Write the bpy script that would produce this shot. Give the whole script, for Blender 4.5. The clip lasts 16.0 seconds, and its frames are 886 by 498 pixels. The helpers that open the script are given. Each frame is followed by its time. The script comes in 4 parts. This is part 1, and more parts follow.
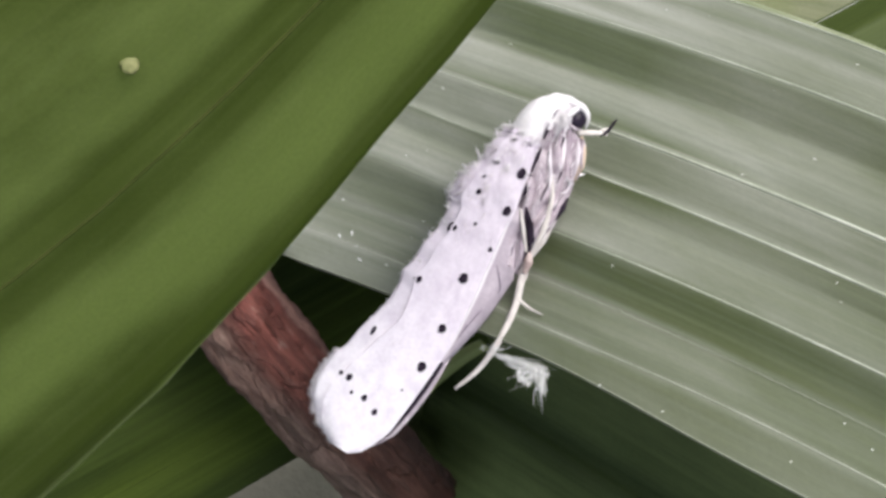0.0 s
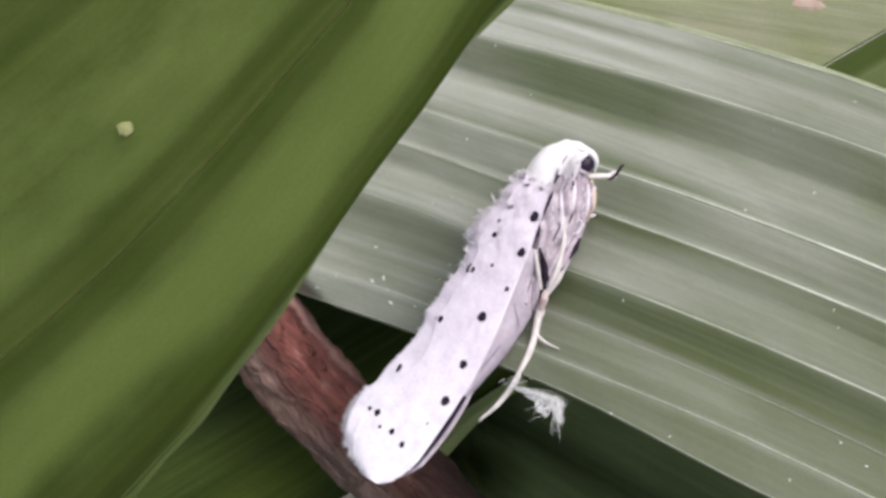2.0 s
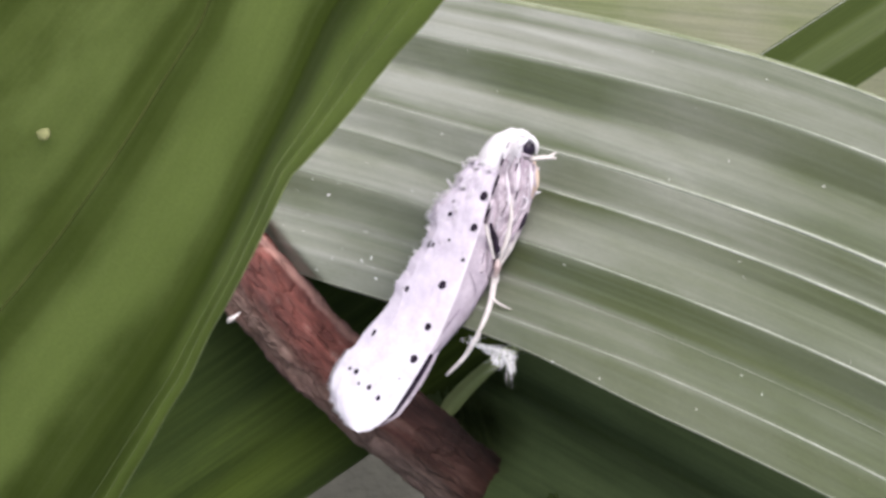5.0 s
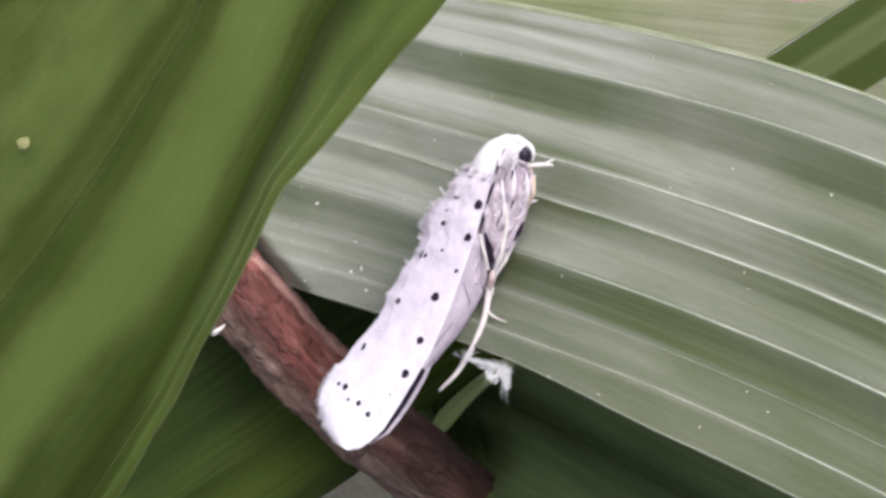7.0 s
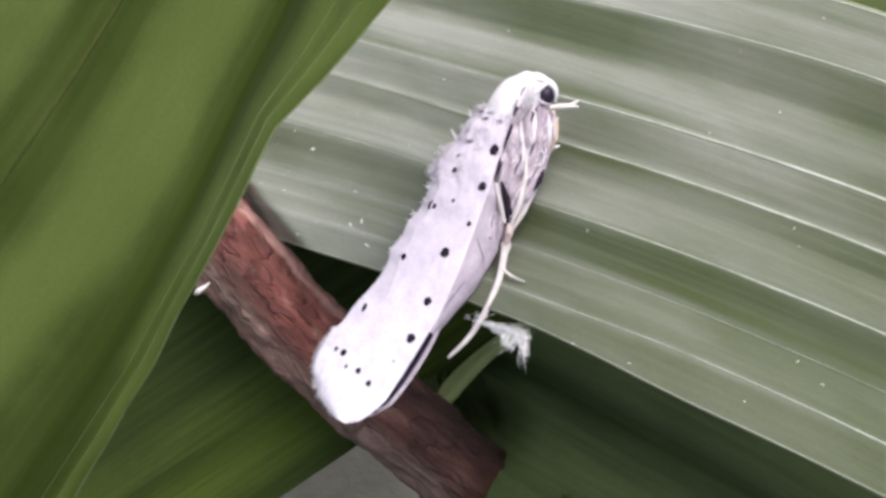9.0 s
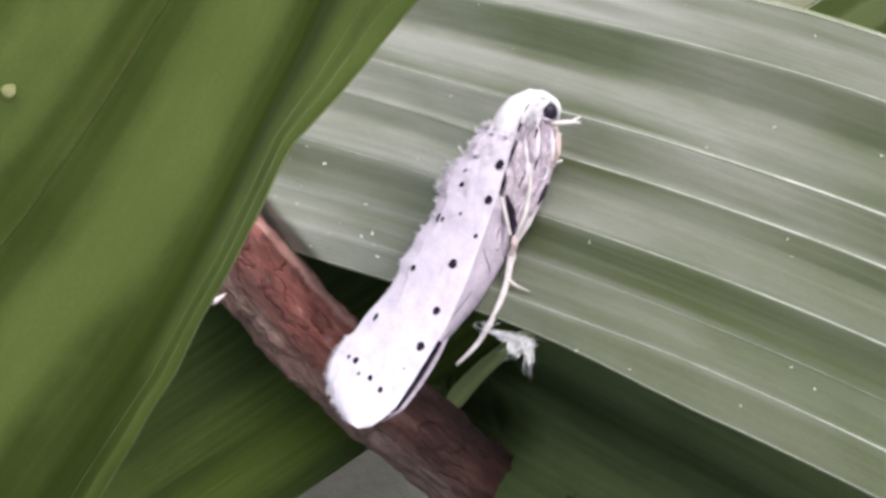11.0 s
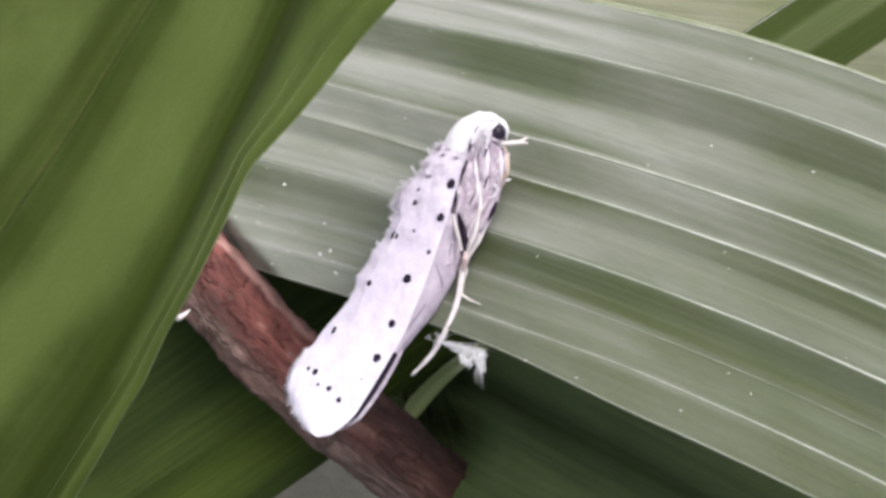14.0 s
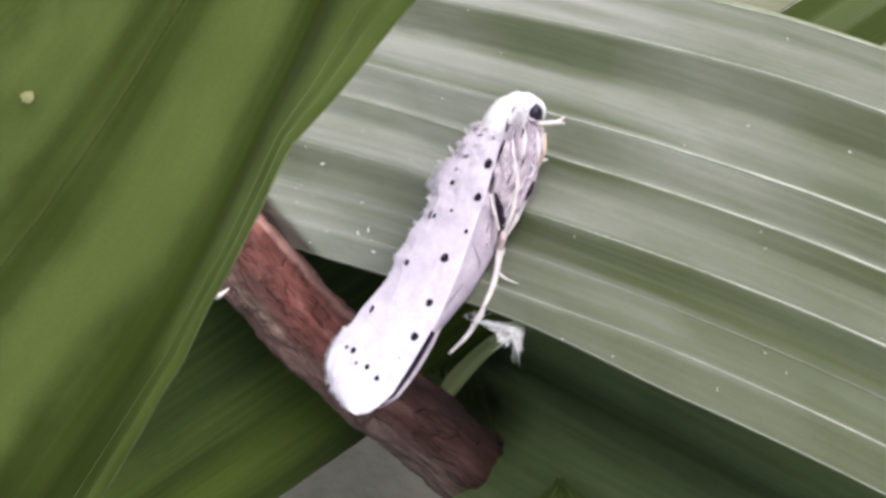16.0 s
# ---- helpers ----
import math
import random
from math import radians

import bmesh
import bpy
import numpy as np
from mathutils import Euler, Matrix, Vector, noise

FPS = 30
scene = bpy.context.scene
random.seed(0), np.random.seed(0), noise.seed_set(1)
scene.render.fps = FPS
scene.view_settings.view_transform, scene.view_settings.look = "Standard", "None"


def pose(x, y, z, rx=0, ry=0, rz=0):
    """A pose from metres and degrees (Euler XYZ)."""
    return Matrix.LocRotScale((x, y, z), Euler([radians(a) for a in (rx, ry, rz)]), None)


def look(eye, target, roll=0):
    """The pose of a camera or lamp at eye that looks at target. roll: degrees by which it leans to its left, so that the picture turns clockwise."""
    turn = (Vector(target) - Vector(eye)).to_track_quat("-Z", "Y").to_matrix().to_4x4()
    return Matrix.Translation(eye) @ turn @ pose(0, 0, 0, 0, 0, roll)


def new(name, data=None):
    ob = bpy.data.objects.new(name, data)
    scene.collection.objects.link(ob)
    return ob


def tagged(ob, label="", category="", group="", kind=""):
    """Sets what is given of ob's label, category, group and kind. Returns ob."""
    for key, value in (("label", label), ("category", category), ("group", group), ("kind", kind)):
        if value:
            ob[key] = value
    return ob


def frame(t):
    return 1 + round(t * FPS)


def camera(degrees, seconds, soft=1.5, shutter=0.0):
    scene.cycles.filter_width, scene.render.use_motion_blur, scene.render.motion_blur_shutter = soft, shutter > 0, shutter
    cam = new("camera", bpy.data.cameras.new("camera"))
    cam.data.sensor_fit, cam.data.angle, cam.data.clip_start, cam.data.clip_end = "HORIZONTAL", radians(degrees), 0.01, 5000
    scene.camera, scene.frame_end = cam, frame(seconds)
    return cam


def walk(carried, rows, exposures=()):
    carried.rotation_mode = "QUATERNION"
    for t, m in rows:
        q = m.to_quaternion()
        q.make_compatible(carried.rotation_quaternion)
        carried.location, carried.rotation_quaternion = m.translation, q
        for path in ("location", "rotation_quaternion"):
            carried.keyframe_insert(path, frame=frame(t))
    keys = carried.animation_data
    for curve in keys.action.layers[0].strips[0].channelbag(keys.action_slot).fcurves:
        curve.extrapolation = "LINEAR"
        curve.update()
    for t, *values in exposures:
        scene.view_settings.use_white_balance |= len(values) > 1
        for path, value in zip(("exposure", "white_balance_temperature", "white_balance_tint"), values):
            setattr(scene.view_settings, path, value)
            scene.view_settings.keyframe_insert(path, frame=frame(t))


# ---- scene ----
cam = camera(24.0, 16.0, soft=3.3)
PATH = [
    (0, look((-0.01152, -0.01417, 0.06014), (-0.00027, 0.00136, -0.00197), 39.817)),
    (0.5, look((-0.00985, -0.01423, 0.06169), (0.00130, 0.00182, -0.00030), 38.261)),
    (1, look((-0.01059, -0.01428, 0.06175), (-0.00070, 0.00190, -0.00043), 34.831)),
    (1.5, look((-0.00974, -0.01413, 0.06272), (-0.00044, 0.00217, 0.00049), 32.628)),
    (2, look((-0.00829, -0.01531, 0.06469), (-0.00155, 0.00157, 0.00228), 24.359)),
    (2.5, look((-0.00605, -0.01593, 0.06690), (-0.00028, 0.00104, 0.00442), 20.762)),
    (3, look((-0.00462, -0.01638, 0.06926), (-0.00144, 0.00071, 0.00663), 12.202)),
    (3.5, look((-0.00396, -0.01741, 0.07112), (-0.00204, -0.00003, 0.00852), 7.545)),
    (4, look((-0.00110, -0.01839, 0.07302), (-0.00044, -0.00072, 0.01048), 2.999)),
    (4.5, look((0.00014, -0.01871, 0.07545), (-0.00047, -0.00120, 0.01285), -1.609)),
    (5, look((0.00099, -0.01918, 0.07518), (0.00018, -0.00202, 0.01250), -2.399)),
    (5.2, look((0.00083, -0.01915, 0.07531), (0.00018, -0.00192, 0.01264), -1.739)),
    (7.3, look((0.00086, -0.01825, 0.07065), (0.00036, -0.00079, 0.00804), -1.300)),
    (7.5, look((0.00076, -0.01813, 0.06918), (0.00018, -0.00134, 0.00639), -1.556)),
    (8, look((0.00033, -0.01735, 0.06668), (-0.00073, -0.00046, 0.00392), -3.018)),
    (8.5, look((0.00024, -0.01704, 0.06528), (0.00004, -0.00075, 0.00236), -0.056)),
    (9, look((0.00009, -0.01681, 0.06449), (-0.00005, -0.00029, 0.00162), 0.347)),
    (9.2, look((0.00007, -0.01671, 0.06455), (-0.00001, 0.00017, 0.00178), 0.617)),
    (11.3, look((-0.00005, -0.01738, 0.06804), (-0.00047, -0.00109, 0.00512), -1.148)),
    (11.5, look((-0.00011, -0.01759, 0.06867), (-0.00095, -0.00159, 0.00568), -2.991)),
    (12, look((0.00023, -0.01799, 0.07026), (0.00003, -0.00061, 0.00763), -0.721)),
    (12.5, look((0.00008, -0.01798, 0.07035), (0.00008, -0.00116, 0.00757), -0.000)),
    (13, look((0.00020, -0.01787, 0.06991), (0.00092, -0.00060, 0.00725), 2.297)),
    (13.5, look((0.00015, -0.01783, 0.07014), (0.00061, -0.00023, 0.00757), 1.387)),
    (14, look((0.00038, -0.01821, 0.07033), (0.00117, -0.00101, 0.00766), 2.504)),
    (14.5, look((0.00034, -0.01803, 0.07064), (0.00084, -0.00054, 0.00804), 1.584)),
    (15, look((0.00022, -0.01791, 0.07060), (0.00048, -0.00066, 0.00793), 1.017)),
    (15.5, look((0.00018, -0.01793, 0.07039), (0.00034, -0.00089, 0.00766), 0.642)),
    (16, look((0.00028, -0.01817, 0.07082), (-0.00001, -0.00173, 0.00794), -0.964)),
]
EXPOSURES = [(0.0, 0.66, 6520, 9), (1.0, 0.66, 6480, 11), (2.0, 0.70, 6450, 13), (4.0, 0.78, 6400, 15), (5.2, 0.80, 6380, 15), (9.0, 0.78, 6350, 15), (16.0, 0.80, 6350, 15)]
walk(cam, PATH, EXPOSURES)

# ---- daylight: soft, overcast ----
world = bpy.data.worlds.new("overcast_sky")
scene.world = world
world.use_nodes = True
_w = world.node_tree
_sky = _w.nodes.new("ShaderNodeTexSky")
_sky.sky_type, _sky.sun_disc = "NISHITA", False
_sky.sun_elevation, _sky.sun_rotation = radians(68), radians(18)
_sky.air_density, _sky.dust_density = 1.0, 4.0
_cloud = _w.nodes.new("ShaderNodeHueSaturation")
_cloud.inputs["Saturation"].default_value = 0.45
_w.links.new(_sky.outputs[0], _cloud.inputs["Color"])
_w.links.new(_cloud.outputs[0], _w.nodes["Background"].inputs[0])
_w.nodes["Background"].inputs[1].default_value = 0.12
sun = new("sun", bpy.data.lights.new("sun", "SUN"))
sun.data.energy, sun.data.angle, sun.data.color = 2.25, radians(52), (1.0, 0.965, 0.945)
sun.matrix_world = look((0.12, 0.36, 0.92), (0, 0, 0))

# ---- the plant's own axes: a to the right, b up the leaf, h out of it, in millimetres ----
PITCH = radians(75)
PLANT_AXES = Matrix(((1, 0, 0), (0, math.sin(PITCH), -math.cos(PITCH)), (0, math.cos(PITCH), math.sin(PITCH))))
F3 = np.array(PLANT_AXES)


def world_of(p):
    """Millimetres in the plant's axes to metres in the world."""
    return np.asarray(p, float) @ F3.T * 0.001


# ---- materials ----
def mat(name):
    m = bpy.data.materials.new(name)
    m.use_nodes = True
    return m, m.node_tree, m.node_tree.nodes["Principled BSDF"]


def ramp(nt, fac, stops):
    r = nt.nodes.new("ShaderNodeValToRGB")
    e = r.color_ramp.elements
    while len(e) < len(stops):
        e.new(0.5)
    for k, (pos, col) in zip(e, stops):
        k.position, k.color = pos, (*col, 1)
    nt.links.new(fac, r.inputs[0])
    return r.outputs[0]


def noise_node(nt, vec, scale, detail=4, rough=0.55):
    n = nt.nodes.new("ShaderNodeTexNoise")
    n.inputs["Scale"].default_value, n.inputs["Detail"].default_value, n.inputs["Roughness"].default_value = scale, detail, rough
    nt.links.new(vec, n.inputs["Vector"])
    return n.outputs["Fac"]


def scaled(nt, vec, sc):
    n = nt.nodes.new("ShaderNodeMapping")
    n.inputs["Scale"].default_value = sc
    nt.links.new(vec, n.inputs["Vector"])
    return n.outputs[0]


def mix_rgb(nt, fac, a, b, mode="MIX"):
    n = nt.nodes.new("ShaderNodeMix")
    n.data_type, n.blend_type = "RGBA", mode
    for sock, val in ((n.inputs[0], fac), (n.inputs[6], a), (n.inputs[7], b)):
        if hasattr(val, "is_linked"):
            nt.links.new(val, sock)
        else:
            sock.default_value = val if isinstance(val, float) else (*val, 1)
    return n.outputs[2]


def bump(nt, bs, height, strength, dist):
    n = nt.nodes.new("ShaderNodeBump")
    n.inputs["Strength"].default_value, n.inputs["Distance"].default_value = strength, dist
    nt.links.new(height, n.inputs["Height"])
    nt.links.new(n.outputs[0], bs.inputs["Normal"])


def leaf_material(name, green, light_tone, pale, rough, streak=1.0, sheer=0.25, gloss=0.5, bands=((0, 0.3), (1, 0.7)), lines=0.5, fade=(), stripes=0.4):
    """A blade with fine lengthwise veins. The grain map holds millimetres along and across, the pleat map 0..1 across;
    bands: how pale from rim to rim, bloom and pigment with the pleats' sheen and shade painted in; stripes: how
    strongly the fine veins stand out."""
    m, nt, bs = mat(name)
    uv = nt.nodes.new("ShaderNodeUVMap")
    uv.uv_map = "grain"
    across = nt.nodes.new("ShaderNodeUVMap")
    across.uv_map = "pleat"
    sep = nt.nodes.new("ShaderNodeSeparateXYZ")
    nt.links.new(across.outputs[0], sep.inputs[0])
    fine = noise_node(nt, scaled(nt, uv.outputs[0], (0.03, 6.0 * streak, 1)), 1.0, 5, 0.65)
    broad = noise_node(nt, scaled(nt, uv.outputs[0], (0.05, 1.3 * streak, 1)), 1.0, 3, 0.5)
    patch = noise_node(nt, scaled(nt, uv.outputs[0], (0.16, 0.4, 1)), 1.0, 4, 0.6)
    speck = noise_node(nt, scaled(nt, uv.outputs[0], (7, 9, 1)), 1.0, 4, 0.7)
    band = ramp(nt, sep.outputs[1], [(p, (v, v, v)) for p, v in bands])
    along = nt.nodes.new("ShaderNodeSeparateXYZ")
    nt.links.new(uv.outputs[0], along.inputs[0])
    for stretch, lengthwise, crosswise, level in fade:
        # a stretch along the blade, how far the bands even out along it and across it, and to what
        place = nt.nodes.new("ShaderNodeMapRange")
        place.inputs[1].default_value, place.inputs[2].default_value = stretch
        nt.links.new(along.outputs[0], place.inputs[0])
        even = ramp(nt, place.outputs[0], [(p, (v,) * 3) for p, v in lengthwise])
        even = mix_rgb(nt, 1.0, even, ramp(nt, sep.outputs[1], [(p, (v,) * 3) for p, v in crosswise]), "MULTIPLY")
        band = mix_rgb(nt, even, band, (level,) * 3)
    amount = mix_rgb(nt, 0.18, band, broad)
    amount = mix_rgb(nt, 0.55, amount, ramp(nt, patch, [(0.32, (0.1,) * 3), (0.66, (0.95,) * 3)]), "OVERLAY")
    col = mix_rgb(nt, amount, green, light_tone)
    hair = ramp(nt, fine, [(0.5, (0, 0, 0)), (0.74, (lines,) * 3)])
    col = mix_rgb(nt, hair, col, pale)
    grit = ramp(nt, speck, [(0.3, (0.80, 0.82, 0.78)), (0.75, (1.10, 1.09, 1.08))])
    col = mix_rgb(nt, 0.6, col, grit, "MULTIPLY")
    vein = noise_node(nt, scaled(nt, uv.outputs[0], (0.07, 4.2 * streak + 2.0, 1)), 1.0, 4, 0.7)
    col = mix_rgb(nt, stripes, col, ramp(nt, vein, [(0.32, (0.5, 0.54, 0.48)), (0.5, (1.0,) * 3), (0.68, (1.5, 1.46, 1.5))]), "MULTIPLY")
    nt.links.new(col, bs.inputs["Base Color"])
    rr = ramp(nt, amount, [(0.1, (rough - 0.04,) * 3), (0.9, (rough + 0.08,) * 3)])
    nt.links.new(rr, bs.inputs["Roughness"])
    bs.inputs["Specular IOR Level"].default_value = gloss
    bump(nt, bs, mix_rgb(nt, 0.4, fine, speck), 0.3, 0.00007)
    tr = nt.nodes.new("ShaderNodeBsdfTranslucent")
    nt.links.new(col, tr.inputs[0])
    mx = nt.nodes.new("ShaderNodeMixShader")
    mx.inputs[0].default_value = sheer
    nt.links.new(bs.outputs[0], mx.inputs[1])
    nt.links.new(tr.outputs[0], mx.inputs[2])
    nt.links.new(mx.outputs[0], nt.nodes["Material Output"].inputs[0])
    return m


def plain_material(name, c0, c1, scale, rough, bump_mm=0.0, spec=0.4):
    m, nt, bs = mat(name)
    tc = nt.nodes.new("ShaderNodeTexCoord")
    n1 = noise_node(nt, tc.outputs["Object"], scale, 5, 0.6)
    n2 = noise_node(nt, tc.outputs["Object"], scale * 7, 3, 0.6)
    col = ramp(nt, n1, [(0.3, c0), (0.7, c1)])
    grit = ramp(nt, n2, [(0.3, (0.86, 0.86, 0.86)), (0.7, (1.08, 1.08, 1.08))])
    col = mix_rgb(nt, 0.6, col, grit, "MULTIPLY")
    nt.links.new(col, bs.inputs["Base Color"])
    bs.inputs["Roughness"].default_value = rough
    bs.inputs["Specular IOR Level"].default_value = spec
    if bump_mm:
        bump(nt, bs, n2, 0.5, bump_mm * 0.001)
    return m


# bloom and pigment, with sheen and vein shadows of the pleats painted in
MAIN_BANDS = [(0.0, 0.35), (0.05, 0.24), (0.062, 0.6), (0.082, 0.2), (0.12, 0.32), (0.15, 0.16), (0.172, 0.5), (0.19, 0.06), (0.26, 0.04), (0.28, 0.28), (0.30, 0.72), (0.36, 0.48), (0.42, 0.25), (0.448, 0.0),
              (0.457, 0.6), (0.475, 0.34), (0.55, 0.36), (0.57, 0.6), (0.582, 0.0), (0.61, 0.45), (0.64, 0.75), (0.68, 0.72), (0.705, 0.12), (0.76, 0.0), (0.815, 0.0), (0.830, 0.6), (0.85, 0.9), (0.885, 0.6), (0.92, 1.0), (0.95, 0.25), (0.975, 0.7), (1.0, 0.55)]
# dark bands: pigment and the shade of crest and pleats, both as colour
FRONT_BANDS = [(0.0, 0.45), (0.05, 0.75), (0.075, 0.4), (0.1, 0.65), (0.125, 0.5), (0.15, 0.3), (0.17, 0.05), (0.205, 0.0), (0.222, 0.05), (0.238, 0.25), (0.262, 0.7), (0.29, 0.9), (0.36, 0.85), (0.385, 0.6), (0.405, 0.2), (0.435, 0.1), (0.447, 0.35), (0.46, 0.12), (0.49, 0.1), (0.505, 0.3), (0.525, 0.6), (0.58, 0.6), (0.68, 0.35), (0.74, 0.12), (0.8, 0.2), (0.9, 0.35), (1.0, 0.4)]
# lightened beyond the crease, painted against the shade of the blade above
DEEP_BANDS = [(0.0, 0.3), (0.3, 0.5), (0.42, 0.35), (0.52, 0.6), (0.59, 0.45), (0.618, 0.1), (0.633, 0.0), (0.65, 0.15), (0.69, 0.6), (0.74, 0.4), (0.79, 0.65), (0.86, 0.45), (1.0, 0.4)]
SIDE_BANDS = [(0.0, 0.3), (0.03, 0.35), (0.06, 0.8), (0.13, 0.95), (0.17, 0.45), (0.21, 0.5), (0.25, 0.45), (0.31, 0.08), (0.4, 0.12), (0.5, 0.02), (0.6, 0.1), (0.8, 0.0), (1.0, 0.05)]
# fades: paler at the near end, darker at the far, painted for the light
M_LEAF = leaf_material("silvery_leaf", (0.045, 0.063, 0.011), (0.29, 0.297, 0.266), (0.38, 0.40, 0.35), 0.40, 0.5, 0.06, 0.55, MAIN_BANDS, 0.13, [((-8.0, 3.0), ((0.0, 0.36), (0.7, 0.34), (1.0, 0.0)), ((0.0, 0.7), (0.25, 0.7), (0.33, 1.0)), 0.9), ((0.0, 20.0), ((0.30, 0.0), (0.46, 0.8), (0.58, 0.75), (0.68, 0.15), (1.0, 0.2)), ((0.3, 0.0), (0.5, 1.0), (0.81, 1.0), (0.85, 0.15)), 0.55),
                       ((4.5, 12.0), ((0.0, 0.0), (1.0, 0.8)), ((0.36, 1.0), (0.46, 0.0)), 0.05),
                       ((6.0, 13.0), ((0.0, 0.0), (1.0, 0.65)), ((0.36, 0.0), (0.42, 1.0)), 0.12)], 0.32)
# the fade widens the painted shade along the crest towards the foot
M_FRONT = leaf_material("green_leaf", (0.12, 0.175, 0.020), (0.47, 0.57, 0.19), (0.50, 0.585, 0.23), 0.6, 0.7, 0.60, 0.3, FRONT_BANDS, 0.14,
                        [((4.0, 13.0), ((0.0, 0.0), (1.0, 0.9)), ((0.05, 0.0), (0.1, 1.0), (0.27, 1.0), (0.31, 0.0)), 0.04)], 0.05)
# the fade paints it paler to the right, where less shade falls
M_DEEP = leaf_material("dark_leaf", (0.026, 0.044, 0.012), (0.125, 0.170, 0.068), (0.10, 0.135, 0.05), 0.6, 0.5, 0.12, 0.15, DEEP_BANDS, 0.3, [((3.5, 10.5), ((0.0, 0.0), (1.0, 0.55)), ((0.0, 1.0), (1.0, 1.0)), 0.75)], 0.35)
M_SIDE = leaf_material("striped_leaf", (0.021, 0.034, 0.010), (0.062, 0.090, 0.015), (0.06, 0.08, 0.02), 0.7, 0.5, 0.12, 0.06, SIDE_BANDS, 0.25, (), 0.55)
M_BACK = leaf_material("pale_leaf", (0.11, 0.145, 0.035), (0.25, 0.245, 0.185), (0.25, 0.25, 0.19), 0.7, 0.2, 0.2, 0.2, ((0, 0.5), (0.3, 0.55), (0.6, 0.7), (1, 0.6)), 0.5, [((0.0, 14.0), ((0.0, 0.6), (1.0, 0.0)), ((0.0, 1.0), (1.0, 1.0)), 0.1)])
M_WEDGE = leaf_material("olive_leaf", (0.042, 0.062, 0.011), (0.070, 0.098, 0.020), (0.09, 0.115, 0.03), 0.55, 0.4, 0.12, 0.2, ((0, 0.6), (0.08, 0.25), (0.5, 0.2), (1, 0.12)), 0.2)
M_SPROUT = leaf_material("young_leaf", (0.22, 0.29, 0.08), (0.46, 0.53, 0.25), (0.48, 0.55, 0.27), 0.55, 0.5, 0.2, 0.3)
M_VEIN = plain_material("leaf_vein", (0.22, 0.25, 0.18), (0.50, 0.52, 0.45), 450, 0.4)
M_RIM = plain_material("leaf_rim", (0.17, 0.20, 0.11), (0.28, 0.30, 0.20), 500, 0.6, 0.0, 0.2)
M_VEIN_G = plain_material("green_vein", (0.06, 0.078, 0.017), (0.095, 0.112, 0.028), 500, 0.7, 0.0, 0.08)
M_FLAP = plain_material("light_green_vein", (0.19, 0.235, 0.085), (0.30, 0.345, 0.15), 500, 0.6, 0.0, 0.15)
def stalk_material():
    m, nt, bs = mat("dried_stalk")
    uv = nt.nodes.new("ShaderNodeUVMap")
    uv.uv_map = "grain"
    n1 = noise_node(nt, scaled(nt, uv.outputs[0], (0.22, 0.6, 1)), 1.0, 7, 0.7)
    n2 = noise_node(nt, scaled(nt, uv.outputs[0], (0.5, 6.0, 1)), 1.0, 5, 0.7)
    col = ramp(nt, n1, [(0.30, (0.030, 0.014, 0.011)), (0.44, (0.115, 0.040, 0.032)), (0.58, (0.21, 0.072, 0.058)), (0.70, (0.28, 0.15, 0.125))])
    grit = ramp(nt, n2, [(0.3, (0.55, 0.5, 0.5)), (0.7, (1.25, 1.2, 1.15))])
    # red above, dull brown further down: shade from above painted into the colour
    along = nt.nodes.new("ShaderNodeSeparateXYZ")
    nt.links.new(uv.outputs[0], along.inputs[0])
    light_fall = nt.nodes.new("ShaderNodeMapRange")
    light_fall.inputs[1].default_value, light_fall.inputs[2].default_value, light_fall.inputs[4].default_value = 36.0, 41.5, 0.9
    nt.links.new(along.outputs[0], light_fall.inputs[0])
    shaded_tone = ramp(nt, n1, [(0.3, (0.012, 0.007, 0.005)), (0.56, (0.055, 0.026, 0.018)), (0.72, (0.15, 0.092, 0.07))])
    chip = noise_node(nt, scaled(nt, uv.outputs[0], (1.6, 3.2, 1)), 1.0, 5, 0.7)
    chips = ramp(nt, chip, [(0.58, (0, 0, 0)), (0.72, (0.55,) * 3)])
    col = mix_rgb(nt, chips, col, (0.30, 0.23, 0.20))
    toned = mix_rgb(nt, light_fall.outputs[0], col, shaded_tone)
    # a tan dry margin along one side, a pink rib along the other that fades downwards
    around = nt.nodes.new("ShaderNodeMapRange")
    around.inputs[2].default_value = 10.06
    wander = nt.nodes.new("ShaderNodeMath")
    wander.operation = "MULTIPLY_ADD"
    wander.inputs[1].default_value = 0.7
    nt.links.new(n1, wander.inputs[0])
    nt.links.new(along.outputs[1], wander.inputs[2])
    nt.links.new(wander.outputs[0], around.inputs[0])
    husk = ramp(nt, around.outputs[0], [(0.0, (0.75,) * 3), (0.17, (0.7,) * 3), (0.25, (0.0,) * 3), (0.95, (0.0,) * 3), (1.0, (0.75,) * 3)])
    toned = mix_rgb(nt, husk, toned, ramp(nt, chip, [(0.35, (0.10, 0.068, 0.056)), (0.65, (0.29, 0.215, 0.18))]))
    rib = ramp(nt, around.outputs[0], [(0.42, (0.0,) * 3), (0.435, (0.9,) * 3), (0.48, (0.85,) * 3), (0.495, (0.0,) * 3)])
    rib_fade = nt.nodes.new("ShaderNodeMapRange")
    rib_fade.inputs[1].default_value, rib_fade.inputs[2].default_value, rib_fade.inputs[3].default_value, rib_fade.inputs[4].default_value = 36.0, 41.0, 1.0, 0.0
    nt.links.new(along.outputs[0], rib_fade.inputs[0])
    toned = mix_rgb(nt, mix_rgb(nt, 1.0, rib, rib_fade.outputs[0], "MULTIPLY"), toned, (0.46, 0.27, 0.235))
    toned = mix_rgb(nt, 0.75, toned, grit, "MULTIPLY")
